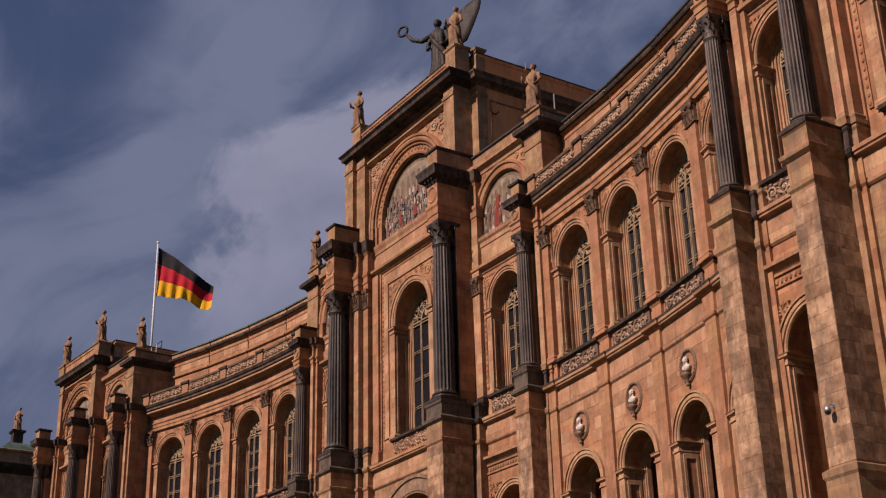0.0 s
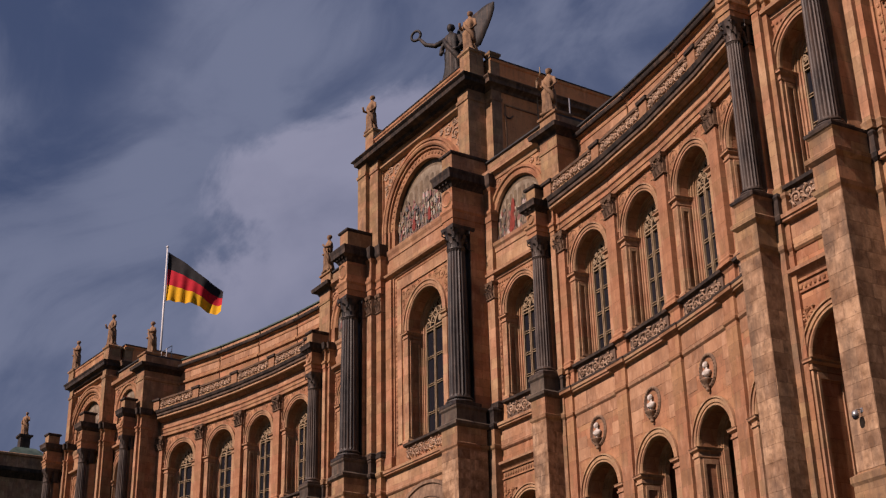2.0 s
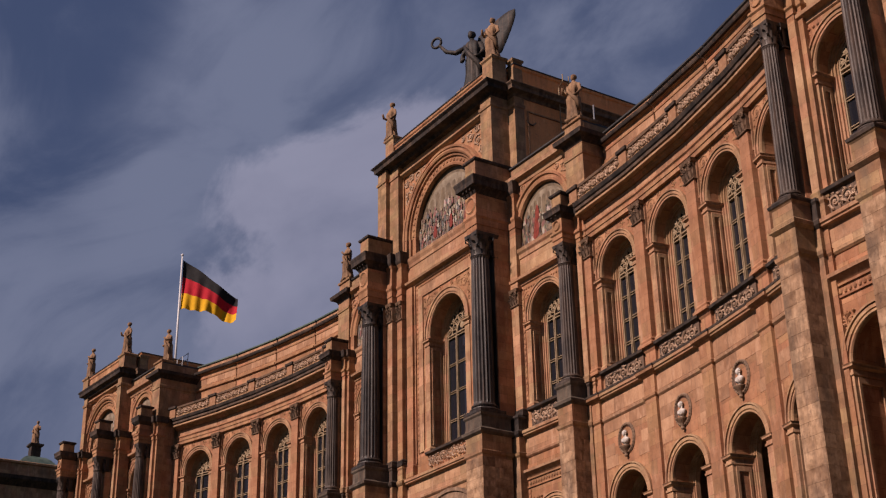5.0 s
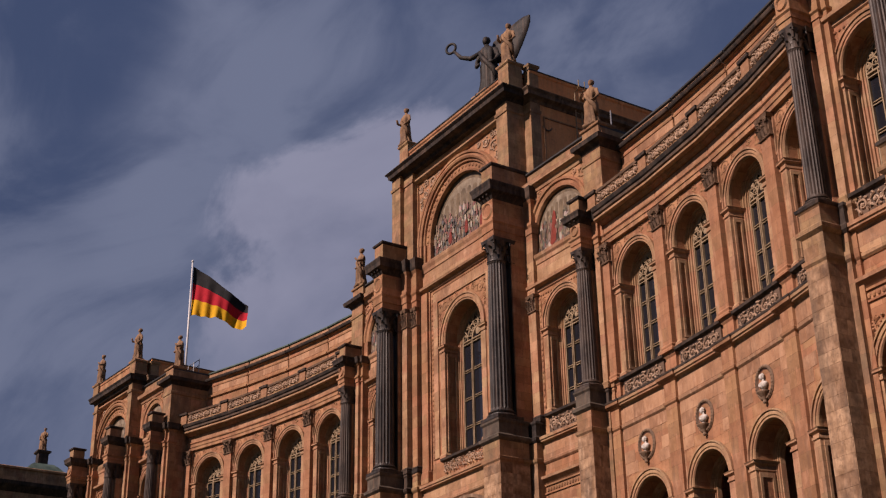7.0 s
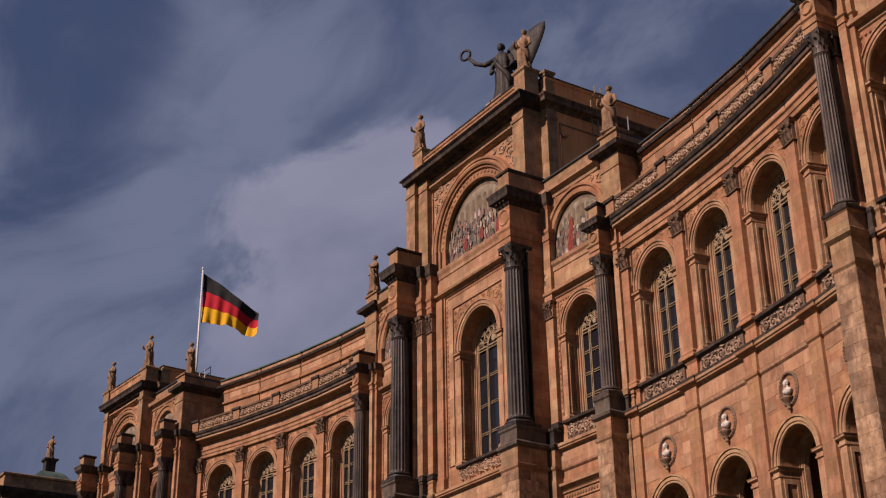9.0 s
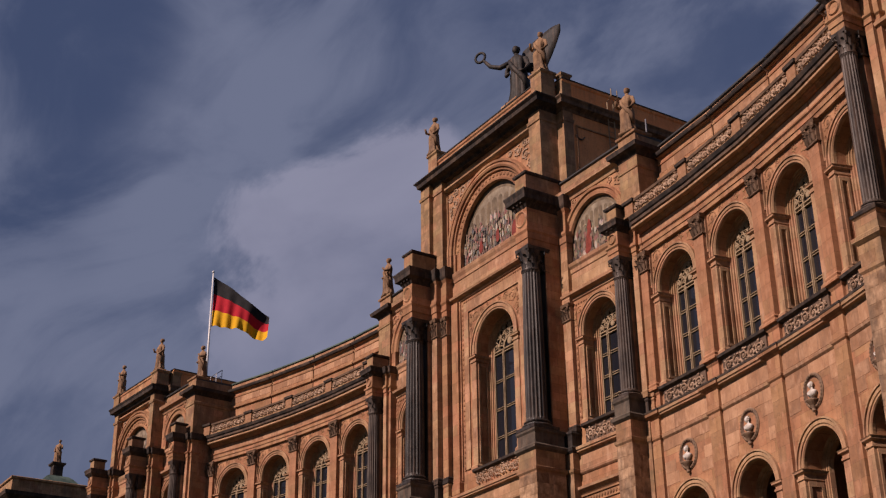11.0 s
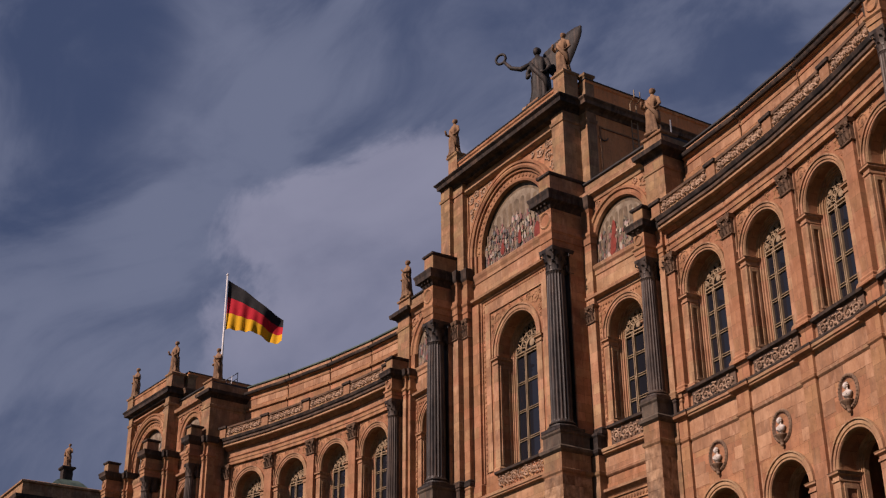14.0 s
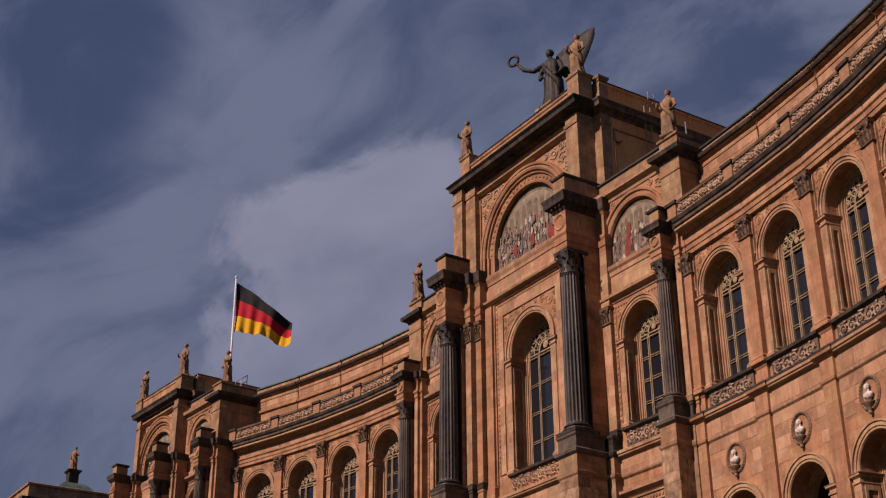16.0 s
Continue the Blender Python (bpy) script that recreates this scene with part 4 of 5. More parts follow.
    sweep(bm, -hw, hw, ybk + 0.08, yc + depth - 0.3, [(0.14, zp + 0.29), (0.16, zp + 0.35), (0.1, zp + 0.4)])
    part("roof", bm, ROOF, root, "dark sheet metal roof edge")
    for s in (-1, 1):
        bm = bmesh.new()
        a, b = sorted((s * (hb - 0.65), s * (hb + 0.46)))
        sweep(bm, a, b, yf - 0.08, yf + 1.0, [(0.04, zk + 0.66), (0.04, zk + 0.95), (0, zk + 0.97), (0, P["zs"] - 0.3), (0.1, P["zs"] - 0.2), (0.12, P["zs"] - 0.08), (0.02, P["zs"])])
        part("pedestal", bm, PIER, root, "weathered statue pedestal")
        bm = bmesh.new()
        a, b = sorted((s * (hw - 0.5), s * (hw + 0.06)))
        sweep(bm, a, b, ybk - 0.02, ybk + 0.7, [(0.04, zk + 0.66), (0.0, zk + 0.97), (0, P["zs"] - 0.3), (0.08, P["zs"] - 0.2), (0.1, P["zs"] - 0.05)])
        part("pedestal", bm, PIER, root, "small weathered roof pedestal")
    # side walls of the attic, plastered
    bm = bmesh.new()
    box(bm, -hw + 0.04, hw - 0.04, max(ybk + 0.3, yc + 1.55), yc + depth, P["zu"] + 0.1, zk - 0.1)
    part("attic_wall", bm, PLASTER, root, "orange plastered attic side wall")
    for s in (-1, 1):
        bm = bmesh.new()
        a, b = sorted((s * (hw - 0.05), s * (hw + 0.03)))
        box(bm, a, b, ybk + 1.0, yc + depth, zk - 1.0, zk - 0.9)
        box(bm, a, b, ybk + 1.0, ybk + 1.1, P["zu"], zk - 1.0)
        part("attic_moulding", bm, STONE, root)

    # side bays
    for s in sides:
        c = s * xm
        w0, w1 = sorted((s * (hb - 0.02), s * xe))
        bm = bmesh.new()
        arched(bm, w0, w1, 0.0, 21.3, yl, ys + 1.5, c, 1.5, 16.95, 0.8)
        part("wall", bm, STONE, root, "warm sandstone wall of the lower storey")
        bm = bmesh.new()
        arched(bm, w0, w1, 21.3, 32.0, ys, ys + 1.5, c, 1.5, 29.38, 24.0)
        part("wall", bm, STONE, root, "warm sandstone wall round an arched window")
        bm = bmesh.new()
        zt = P["zside"]
        rs = P["rs"]
        arched(bm, w0, w1, 32.0, zt, ys, ys + 0.35, c, rs, zt - 0.85 - rs, 33.9)
        box(bm, w0, w1, ys + 0.35, ys + 1.3, 32.0, zt)
        part("wall", bm, STONE, root, "sandstone wall with a small lunette")
        mosaic(root, pose(c, ys + 0.24, 0), rs - 0.02, zt - 0.85 - rs, 33.9, P["seed"] + 7 + s, [(-0.75, 34.9, 0.22, 0.75), (-0.62, 35.75, 0.2, 0.5), (-0.9, 34.5, 0.18, 0.4)])
        surround(root, pose(c, yl, 0), 1.5, 16.95, 0.8, STONE2, 1.6)
        opening(root, pose(c, ys, 0), 1.5, 29.38, 24.0, STONE2)
        bm = bmesh.new()
        cz = zt - 0.85 - rs
        ring(bm, c, cz, [(rs - 0.08, ys + 0.12), (rs, ys - 0.01), (rs + 0.14, ys - 0.04), (rs + 0.17, ys + 0.0), (rs + 0.3, ys - 0.02), (rs + 0.36, ys - 0.12), (rs + 0.5, ys - 0.14), (rs + 0.52, ys)], ys + 0.15, n=30)
        for q in (-1, 1):
            a, b = sorted((c + q * (rs - 0.01), c + q * (rs + 0.5)))
            box(bm, a, b, ys - 0.08, ys + 0.15, 33.9, cz)
        part("lunette_frame", bm, PINK, root, "moulded arch round the small lunette")
        for q in (-1, 1):
            part("spandrel_relief", corner_relief(q, c, cz, rs + 0.56, rs + 0.62, cz + rs + 0.62, ys - 0.02, 0.05), STONE2, root)
        bm = bmesh.new()
        run(bm, w0, w1, yl - 0.05, ys + 0.3, LOW_STRING)
        part("string_course", bm, STONE2, root)
        bm = bmesh.new()
        run(bm, w0, w1, ys - 0.02, ys + 0.3, [(0.0, 31.5), (0.06, 31.55), (0.06, 31.72), (0.16, 31.76), (0.36, 31.82), (0.40, 31.96), (0.04, 32.02), (0.02, 33.2), (0.08, 33.25), (0.1, 33.5), (0.2, 33.62), (0.24, 33.8), (0.12, 33.9)])
        part("string_course", bm, STONE2, root)
        bm = bmesh.new()
        for q in (-1, 1):
            ornament_strip(bm, c + q * 2.12, ys - 0.03, 24.0, 31.2, 0.18)
            ornament_strip(bm, c + q * 2.12, yl - 0.03, 2.0, 19.4, 0.2)
        for i in range(18):
            blob(bm, (c - 2.04 + i * 0.24, ys - 0.03, 31.25), 0.07, 0.05, 0.08, 6, 4)
            blob(bm, (c - 2.04 + i * 0.24, yl - 0.03, 19.75), 0.08, 0.05, 0.12, 6, 4)
        box(bm, c - 2.3, c + 2.3, yl - 0.08, yl + 0.05, 19.5, 19.58)
        box(bm, c - 2.3, c + 2.3, yl - 0.08, yl + 0.05, 19.95, 20.05)
        part("ornament_band", bm, PINK, root)
        bm = bmesh.new()
        run(bm, c - 2.4, c + 2.4, yl, yl + 0.2, [(0.02, 20.1), (0.12, 20.2), (0.3, 20.32), (0.32, 20.46), (0.05, 20.52)])
        part("door_hood", bm, STONE2, root, "moulded hood over the doorway")
        for q in (-1, 1):
            part("spandrel_relief", corner_relief(q, c, 29.38, 1.95, 2.02, 31.16, ys - 0.005, 0.03, 4), PINK, root)
            part("spandrel_relief", scrollwork(c + q * 1.45 - 0.45, c + q * 1.45 + 0.45, 18.1, 19.0, yl - 0.02, 0.05), PINK, root)
        part("window_apron", scrollwork(c - 1.6, c + 1.6, 22.9, 23.72, min(ys - 0.12, yl + 0.1), 0.05), RELIEF, root, "carved scroll panel under the window")
        bm = bmesh.new()
        box(bm, c - 1.75, c + 1.75, min(ys - 0.08, yl + 0.14), ys + 0.3, 22.7, 23.79)
        part("apron_panel", bm, DARKBROWN, root)
        bm = bmesh.new()
        run(bm, c - 1.9, c + 1.9, min(ys - 0.08, yl + 0.16), ys + 1.1, [(0.05, 23.78), (0.2, 23.84), (0.22, 23.98), (0.0, 24.02)])
        part("window_sill", bm, NEARBLACK, root, "blackened stone sill")
        # cornice, parapet and statue pedestal over the side bay
        bm = bmesh.new()
        d0 = P["sdepth"]
        a, b = sorted((s * (hb + 0.05), s * xe))
        run(bm, a, b, ys - 0.05, ys + d0, [(0.02, zt - 0.25), (0.08, zt - 0.1), (0.14, zt), (0.36, zt + 0.1), (0.4, zt + 0.3), (0.42, zt + 0.36), (0.08, zt + 0.42)])
        part("cornice", bm, STONE2, root)
        bm = bmesh.new()
        box(bm, a, b, ys + 0.0, ys + d0, zt + 0.4, zt + 1.15)
        part("parapet", bm, PIER, root)
        bm = bmesh.new()
        run(bm, a, b, ys - 0.04, ys + d0, [(0.0, zt + 1.15), (0.08, zt + 1.2), (0.08, zt + 1.3), (0.0, zt + 1.32)])
        part("coping", bm, ROOF, root, "dark metal coping")
        # end pier with its own cornice and pedestal
        bm = bmesh.new()
        a, b = sorted((s * (xb - 0.55), s * (xe + 0.04)))
        box(bm, a, b, ys - 0.25, ys + d0, 34.0, zt)
        sweep(bm, a, b, ys - 0.25, ys + d0, [(0.0, zt - 1.0), (0.06, zt - 0.95), (0.08, zt - 0.75), (0.0, zt - 0.7)])
        part("corner_pier", bm, PIER, root, "weathered corner pier")
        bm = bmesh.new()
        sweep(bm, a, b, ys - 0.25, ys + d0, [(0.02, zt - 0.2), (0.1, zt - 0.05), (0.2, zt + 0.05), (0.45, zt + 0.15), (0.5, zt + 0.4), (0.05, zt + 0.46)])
        part("cornice", bm, NEARBLACK, root, "blackened projecting cornice")
        bm = bmesh.new()
        sweep(bm, a + 0.05, b - 0.05, ys - 0.2, ys + 0.9, [(0.03, zt + 0.45), (0.0, zt + 0.5), (0.0, zt + 1.25), (0.1, zt + 1.32), (0.12, zt + 1.45), (0.0, zt + 1.5)])
        part("pedestal", bm, PIER, root, "weathered statue pedestal")
        bm = bmesh.new()
        a, b = sorted((s * (hb - 0.3), s * (xe - 0.02)))
        box(bm, a, b, ys + 1.3, ys + d0, 24.0, zt + 0.4)
        part("side_wall", bm, PIER, root, "weathered ashlar side wall")

    # giant order: piers, pedestals, columns, entablature blocks
    for s in (-1, 1):
        for (ya, r, hc, zc, zfa, zfr, zco, zbl), x, yw, h, yb in ((A, s * xa, yc, P["hA"], P["bA"]), (B, s * xb, ys, P["hB"], P["bB"]))[:2 if s in sides else 1]:
            great = r > 0.42
            bm = bmesh.new()
            sweep(bm, x - h, x + h, ya - h, yb, [(0.12, 0.0), (0.12, 11.2), (0.18, 11.3), (0.18, 11.5), (0.0, 11.6), (0.0, 21.2), (0.08, 21.3), (0.1, 21.45), (0.0, 21.5), (0.0, 22.4)])
            part("pier", bm, PIER, root, "weathered sandstone pier under a column")
            bm = bmesh.new()
            sweep(bm, x - h, x + h, ya - h, yb, [(0.02, 22.38), (0.16, 22.5), (0.18, 22.66), (0.05, 22.74), (0.0, 22.8), (0.0, 23.4), (0.08, 23.5), (0.09, 23.62), (0.0, 23.66)])
            part("column_pedestal", bm, DIE if great else PIER, root, "weathered stone pedestal of a column")
            if not great:
                bm = bmesh.new()
                sweep(bm, x - h, x + h, ya - h, yb, [(0.10, 23.5), (0.12, 23.62), (0.0, 23.68)])
                part("pedestal_cap", bm, NEARBLACK, root, "blackened pedestal cap")
            # stepped strips of the wall beside the pier, with blackened bases; the widest ones carry capitals
            for q in (-1, 1):
                strips = ((h - 0.1, h + 0.3, 0.16, 0), (h + 0.29, h + 0.55, 0.36, 0))
                if r > 0.5:
                    strips = ((h - 0.15, h + 0.45, 0.0, zc - 1.35), (h + 0.50, h + 1.10, 0.36, zc - 1.35)) if q != s else ((h - 0.3, h + 0.45, 0.83, 30.3),)
                for o0, o1, dy, zcap in strips:
                    y0 = min(yb - 0.3 + dy, yw - 0.1)
                    a, b = sorted((x + q * o0, x + q * o1))
                    low = yw - ys + yl
                    yo = min(y0, low - (0.32 if o0 < h else 0.14))
                    bm = bmesh.new()
                    sweep(bm, a, b, yo, yw + 0.3, [(0.06, 0.0), (0.06, 11.2), (0.0, 11.6), (0.0, 21.2), (0.08, 21.3), (0.1, 21.45), (0.0, 21.5), (0.0, 22.4)])
                    part("wall_strip", bm, PIER if o0 < h else PINK, root)
                    bm = bmesh.new()
                    sweep(bm, a, b, yo, yw + 0.3, [(0.02, 22.38), (0.12, 22.5), (0.14, 22.66), (0.04, 22.74), (0.0, 22.8), (0.0, 23.4), (0.06, 23.5), (0.0, 23.66)])
                    part("strip_base", bm, PIER if o0 > h else NEARBLACK, root)
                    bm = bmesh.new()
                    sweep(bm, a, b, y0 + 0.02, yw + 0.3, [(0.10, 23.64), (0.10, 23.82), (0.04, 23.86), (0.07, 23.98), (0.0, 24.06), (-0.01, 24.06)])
                    part("strip_foot", bm, NEARBLACK if r > 0.5 else PIER, root)
                    bm = bmesh.new()
                    sweep(bm, a, b, y0 + 0.02, yw + 0.3, [(0.0, 24.0), (0.0, zc)])
                    part("wall_strip", bm, STONE2 if o0 < h else PINK, root)
                    if zcap:
                        part("pilaster_capital", pilaster_capital(b - a - 0.08, 1.3 if zcap > 32 else 1.05), CAPSTONE, root, "carved leafy capital", pose((a + b) / 2, y0 + 0.02, zcap))
                    bm = bmesh.new()
                    sweep(bm, a, b, y0 + 0.02, yw + 0.3, entab(zc, zfa, zfr, zco, 0.3)[:9])
                    part("strip_entablature", bm, PINK, root)
                    bm = bmesh.new()
                    sweep(bm, a, b, y0 + 0.02, yw + 0.3, entab(zc, zfa, zfr, zco, 0.3)[8:])
                    part("strip_cornice", bm, NEARBLACK, root)
            if r > 0.5:
                # stone core of the pier behind the column
                bm = bmesh.new()
                sweep(bm, x - 0.54, x + 0.54, yb - 0.53, yw + 0.3, [(0.06, 23.64), (0.06, 23.85), (0.0, 24.0), (0.0, zc)])
                part("wall_strip", bm, STONE, root, "plain stone pier behind a column")
            # block behind the column
            yr = yb - 0.57 if r > 0.5 else min(yb - 0.28, ya + r + 0.1)
            bm = bmesh.new()
            sweep(bm, x - h * 0.56, x + h * 0.56, yr, yw + 0.3, [(0.1, 23.64), (0.1, 23.85), (0.0, 24.2), (0.0, zc - hc)])
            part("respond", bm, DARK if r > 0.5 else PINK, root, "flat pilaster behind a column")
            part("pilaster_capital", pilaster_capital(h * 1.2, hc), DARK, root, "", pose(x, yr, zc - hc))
            column(root, x, ya, r, 23.66, zc, hc)
            # block over the column
            hb2 = h * 0.68
            bm = bmesh.new()
            prof = entab(zc, zfa, zfr, zco, 0.86 * r)
            sweep(bm, x - hb2, x + hb2, ya - hb2, yw + 0.2, prof[:8])
            part("entablature", bm, PINK, root, "moulded sandstone block over a column")
            bm = bmesh.new()
            ring(bm, x, (zfa + zfr) / 2 + 0.02, [(0.30 * (zfr - zfa), ya - hb2 - 0.03), (0.36 * (zfr - zfa), ya - hb2 - 0.1), (0.42 * (zfr - zfa), ya - hb2 - 0.03)], ya - hb2 + 0.05, 0, 360, 20)
            part("wreath", bm, STONE2, root, "carved stone wreath")
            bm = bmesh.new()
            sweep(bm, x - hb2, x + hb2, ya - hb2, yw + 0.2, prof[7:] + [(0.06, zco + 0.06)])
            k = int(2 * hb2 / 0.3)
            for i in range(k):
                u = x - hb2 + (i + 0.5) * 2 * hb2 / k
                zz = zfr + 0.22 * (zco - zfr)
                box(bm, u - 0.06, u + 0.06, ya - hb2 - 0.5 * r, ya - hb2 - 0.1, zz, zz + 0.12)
            part("cornice", bm, NEARBLACK, root, "blackened cornice block over a column")
            bm = bmesh.new()
            yk = ya + hb2 + 0.25 if P.get("short") else yw + 0.2
            sweep(bm, x - hb2, x + hb2, ya - hb2 + 0.02, yk, [(0.03, zco + 0.04), (0.0, zco + 0.1), (0.0, zbl - 0.25)])
            part("blocking", bm, PIER, root, "weathered block over the cornice")
            bm = bmesh.new()
            sweep(bm, x - hb2, x + hb2, ya - hb2 + 0.02, yk, [(0.0, zbl - 0.26), (0.1, zbl - 0.18), (0.12, zbl - 0.06), (0.0, zbl)])
            part("coping", bm, NEARBLACK, root, "blackened coping")
    # body of the house behind, with its roof
    bm = bmesh.new()
    x0, x1 = (-xe if -1 in sides else -hw - 0.1), (xe if 1 in sides else hw + 0.1)
    box(bm, x0 + 0.02, x1 - 0.02, ys + 2.6, ys + 15, 0, 31.8)
    box(bm, x0 + 0.02, x0 + 0.9, yc + 1.5, ys + 2.6, 0, 31.8)
    box(bm, x1 - 0.9, x1 - 0.02, yc + 1.5, ys + 2.6, 0, 31.8)
    box(bm, x0 + 0.9, x1 - 0.9, ys + 1.51, ys + 2.6, 21.4, 23.9)
    part("body", bm, STONE, root, "sandstone body of the pavilion")
    return root


CENTRE = dict(xa=6.5, xb=13.35, xe=14.35, xm=10.0, hb=6.25, hw=6.95, yc=0.5, ys=0.7, yl=0.56, yf=0.0, A=(-1.35, 0.62, 1.5, 34.85, 36.0, 37.3, 38.3, 39.8), B=(-0.45, 0.45, 1.2, 31.7, 32.4, 33.15, 33.75, 34.85),
              hA=0.80, bA=-0.15, hB=0.60, bB=0.1, rl=3.4, cl=16.62, wl=1.15, rw=2.05, cw=31.66, oc=1.0, zu=35.0, zt=45.2, rL=3.65, cL=39.2, zL=37.9, pw=1.15, zp=47.1, zs=47.9, zside=38.25, rs=2.35, xl=-7.35, yl2=-0.32, depth=22.0, sdepth=12.0, seed=3,
              robes=[(2.3, 38.6, 0.34, 0.62), (0.4, 38.9, 0.2, 0.5), (-1.5, 38.8, 0.22, 0.45)])
CORNER = dict(xa=3.85, xb=9.3, xe=10.15, xm=6.6, hb=3.95, hw=4.5, yc=-0.5, ys=0.0, yl=-0.45, yf=-1.0, A=(-2.33, 0.40, 1.2, 31.75, 32.45, 33.25, 33.9, 34.9), B=(-1.15, 0.38, 1.1, 31.75, 32.45, 33.25, 33.9, 34.9),
              hA=0.58, bA=-1.15, hB=0.55, bB=-0.35, rl=1.7, cl=16.6, rw=1.55, cw=29.0, oc=0.62, zu=31.9, zt=39.1, rL=2.72, cL=34.5, zL=33.3, pw=0.7, zp=40.95, zs=41.1, zside=37.45, rs=1.6, depth=14.0, sdepth=12.0, seed=11,
              robes=[(0.7, 34.5, 0.3, 0.7), (-0.8, 34.6, 0.3, 0.8), (-1.5, 34.4, 0.2, 0.6)], short=True)
CENTRE_M = pose(0, 0, 0)
RIGHT_M = pose(44.11, -5.90, 0, 0, 0, -4)
LEFT_M = pose(-44.11, -5.90, 0, 0, 0, 4)
pavilion("central_pavilion", CENTRE_M, "tall central palace pavilion of orange sandstone with dark columns", CENTRE)
pavilion("corner_pavilion", RIGHT_M, "orange sandstone corner pavilion with dark fluted columns and doorway", CORNER, (-1,))
pavilion("corner_pavilion", LEFT_M, "orange sandstone corner pavilion with lunette gable and roof statues", CORNER, (1,))


# ---- curved wings of four bays ----
def wing_frames(side):
    p = Vector((14.45, 0.13))
    posts, bays = [], []
    for a in (6.0, 9.7, 13.4, 17.0):
        q = p + 4.93 * Vector((math.cos(radians(a)), -math.sin(radians(a))))
        mid = (p + q) / 2
        posts.append((p, a - 1.85))
        bays.append((mid, a))
        p = q
    posts.append((p, 17.0))
    return [[(side * u.x, u.y, -side * a) for u, a in rows] for rows in (posts, bays)]


LOW = 0.58


def wing(side, label):
    root = thing("palace_wing", pose(0, 0, 0), label, "palace wing")
    posts, bays = wing_frames(side)
    h = 4.93 / 2
    first = None
    for i, (x, y, a) in enumerate(bays):
        m = pose(x, y, 0.004 * i, 0, 0, a)
        low = m @ pose(0, LOW, 0)            # set of the lower storey
        bay = []
        if first is None:
            bm = bmesh.new()
            arched(bm, -h, h, 0.0, 21.3, -0.5, 0.9, 0, 1.42, 16.85, 0.8)
            bay.append(part("wall", bm, STONE, root, "sandstone wall with an open arch and medallion", low))
            bm = bmesh.new()
            arched(bm, -h, h, 21.3, 31.8, 0.3, 1.8, 0, 1.5, 29.38, 24.0)
            bay.append(part("wall", bm, STONE, root, "sandstone wall round an arched window", m))
            bay.append(surround(root, low @ pose(0, -0.5, 0), 1.42, 16.85, 0.8, STONE2, 1.1, 0.42))
            bay.append(surround(root, m @ pose(0, 0.3, 0), 1.5, 29.38, 24.0, STONE2, 0.86, 0.40, True, 0.28, 0.32))
            bay.append(window(root, m @ pose(0, 1.26, 0), 1.22, 29.38, 24.05))
            bm = bmesh.new()
            run(bm, -h, h, -0.52, 0.6, LOW_STRING)
            bay.append(part("string_course", bm, STONE2, root, "", low))
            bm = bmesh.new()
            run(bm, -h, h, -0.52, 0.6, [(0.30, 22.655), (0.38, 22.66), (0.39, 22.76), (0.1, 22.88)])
            bay.append(part("string_cap", bm, NEARBLACK, root, "near-black upper edge of the string course", low))
            bm = bmesh.new()
            run(bm, -h, h, 0.1, 0.9, entab(31.75, 32.4, 32.9, 33.8, 0.7)[:8])
            bay.append(part("entablature", bm, PINK, root, "", m))
            bm = bmesh.new()
            run(bm, -h, h, 0.1, 1.6, [(0.02, 32.9), (0.16, 32.92), (0.26, 33.02), (0.34, 33.05), (0.36, 33.1)])
            bay.append(part("bed_moulding", bm, PINK, root, "", m))
            bm = bmesh.new()
            run(bm, -h, h, 0.1, 1.6, [(0.60, 33.10), (0.62, 33.12), (0.62, 33.22), (0.60, 33.24)])
            bay.append(part("cornice_fillet", bm, STONE2, root, "pale fillet of the cornice", m))
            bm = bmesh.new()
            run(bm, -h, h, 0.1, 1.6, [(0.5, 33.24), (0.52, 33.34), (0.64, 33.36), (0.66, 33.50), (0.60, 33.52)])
            bay.append(part("corona", bm, DARKBROWN, root, "dark brown face of the cornice", m))
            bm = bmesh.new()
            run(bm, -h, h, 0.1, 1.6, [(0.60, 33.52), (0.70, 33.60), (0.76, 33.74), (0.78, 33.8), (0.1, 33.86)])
            bay.append(part("cornice", bm, NEARBLACK, root, "blackened projecting cornice", m))
            bm = bmesh.new()
            run(bm, -h, h, -0.48, 0.1, [(0.06, 33.84), (0.06, 33.95), (0.0, 33.97), (0.0, 34.56)])
            bay.append(part("parapet", bm, PIER, root, "low weathered parapet", m))
            bm = bmesh.new()
            run(bm, -h, h, -0.5, 0.12, [(0.0, 34.56), (0.07, 34.6), (0.09, 34.74), (0.0, 34.78)])
            bay.append(part("parapet_rail", bm, CAPSTONE, root, "stained parapet rail", m))
            bay.append(part("parapet_relief", scrollwork(-h + 0.5, h - 0.5, 33.99, 34.55, -0.51, 0.06), RELIEF, root, "carved scroll frieze", m))
            bm = bmesh.new()
            run(bm, -h, h, 1.7, 3.0, [(0.0, 33.8), (0.0, 36.52), (0.16, 36.58), (0.18, 36.72), (0.0, 36.76), (0.0, 37.5), (0.05, 37.52), (0.07, 37.62), (0.0, 37.64), (0.0, 37.92), (0.08, 37.95), (0.14, 38.0)])
            bay.append(part("attic_wall", bm, STONE, root, "low sandstone attic wall", m))
            bm = bmesh.new()
            run(bm, -h, h, 1.7, 3.0, [(0.30, 38.0), (0.34, 38.08), (0.36, 38.2), (0.05, 38.24)])
            bay.append(part("attic_cornice", bm, NEARBLACK, root, "", m))
            bm = bmesh.new()
            run(bm, -h, h, 1.75, 3.0, [(0.0, 38.2), (0.0, 38.66)])
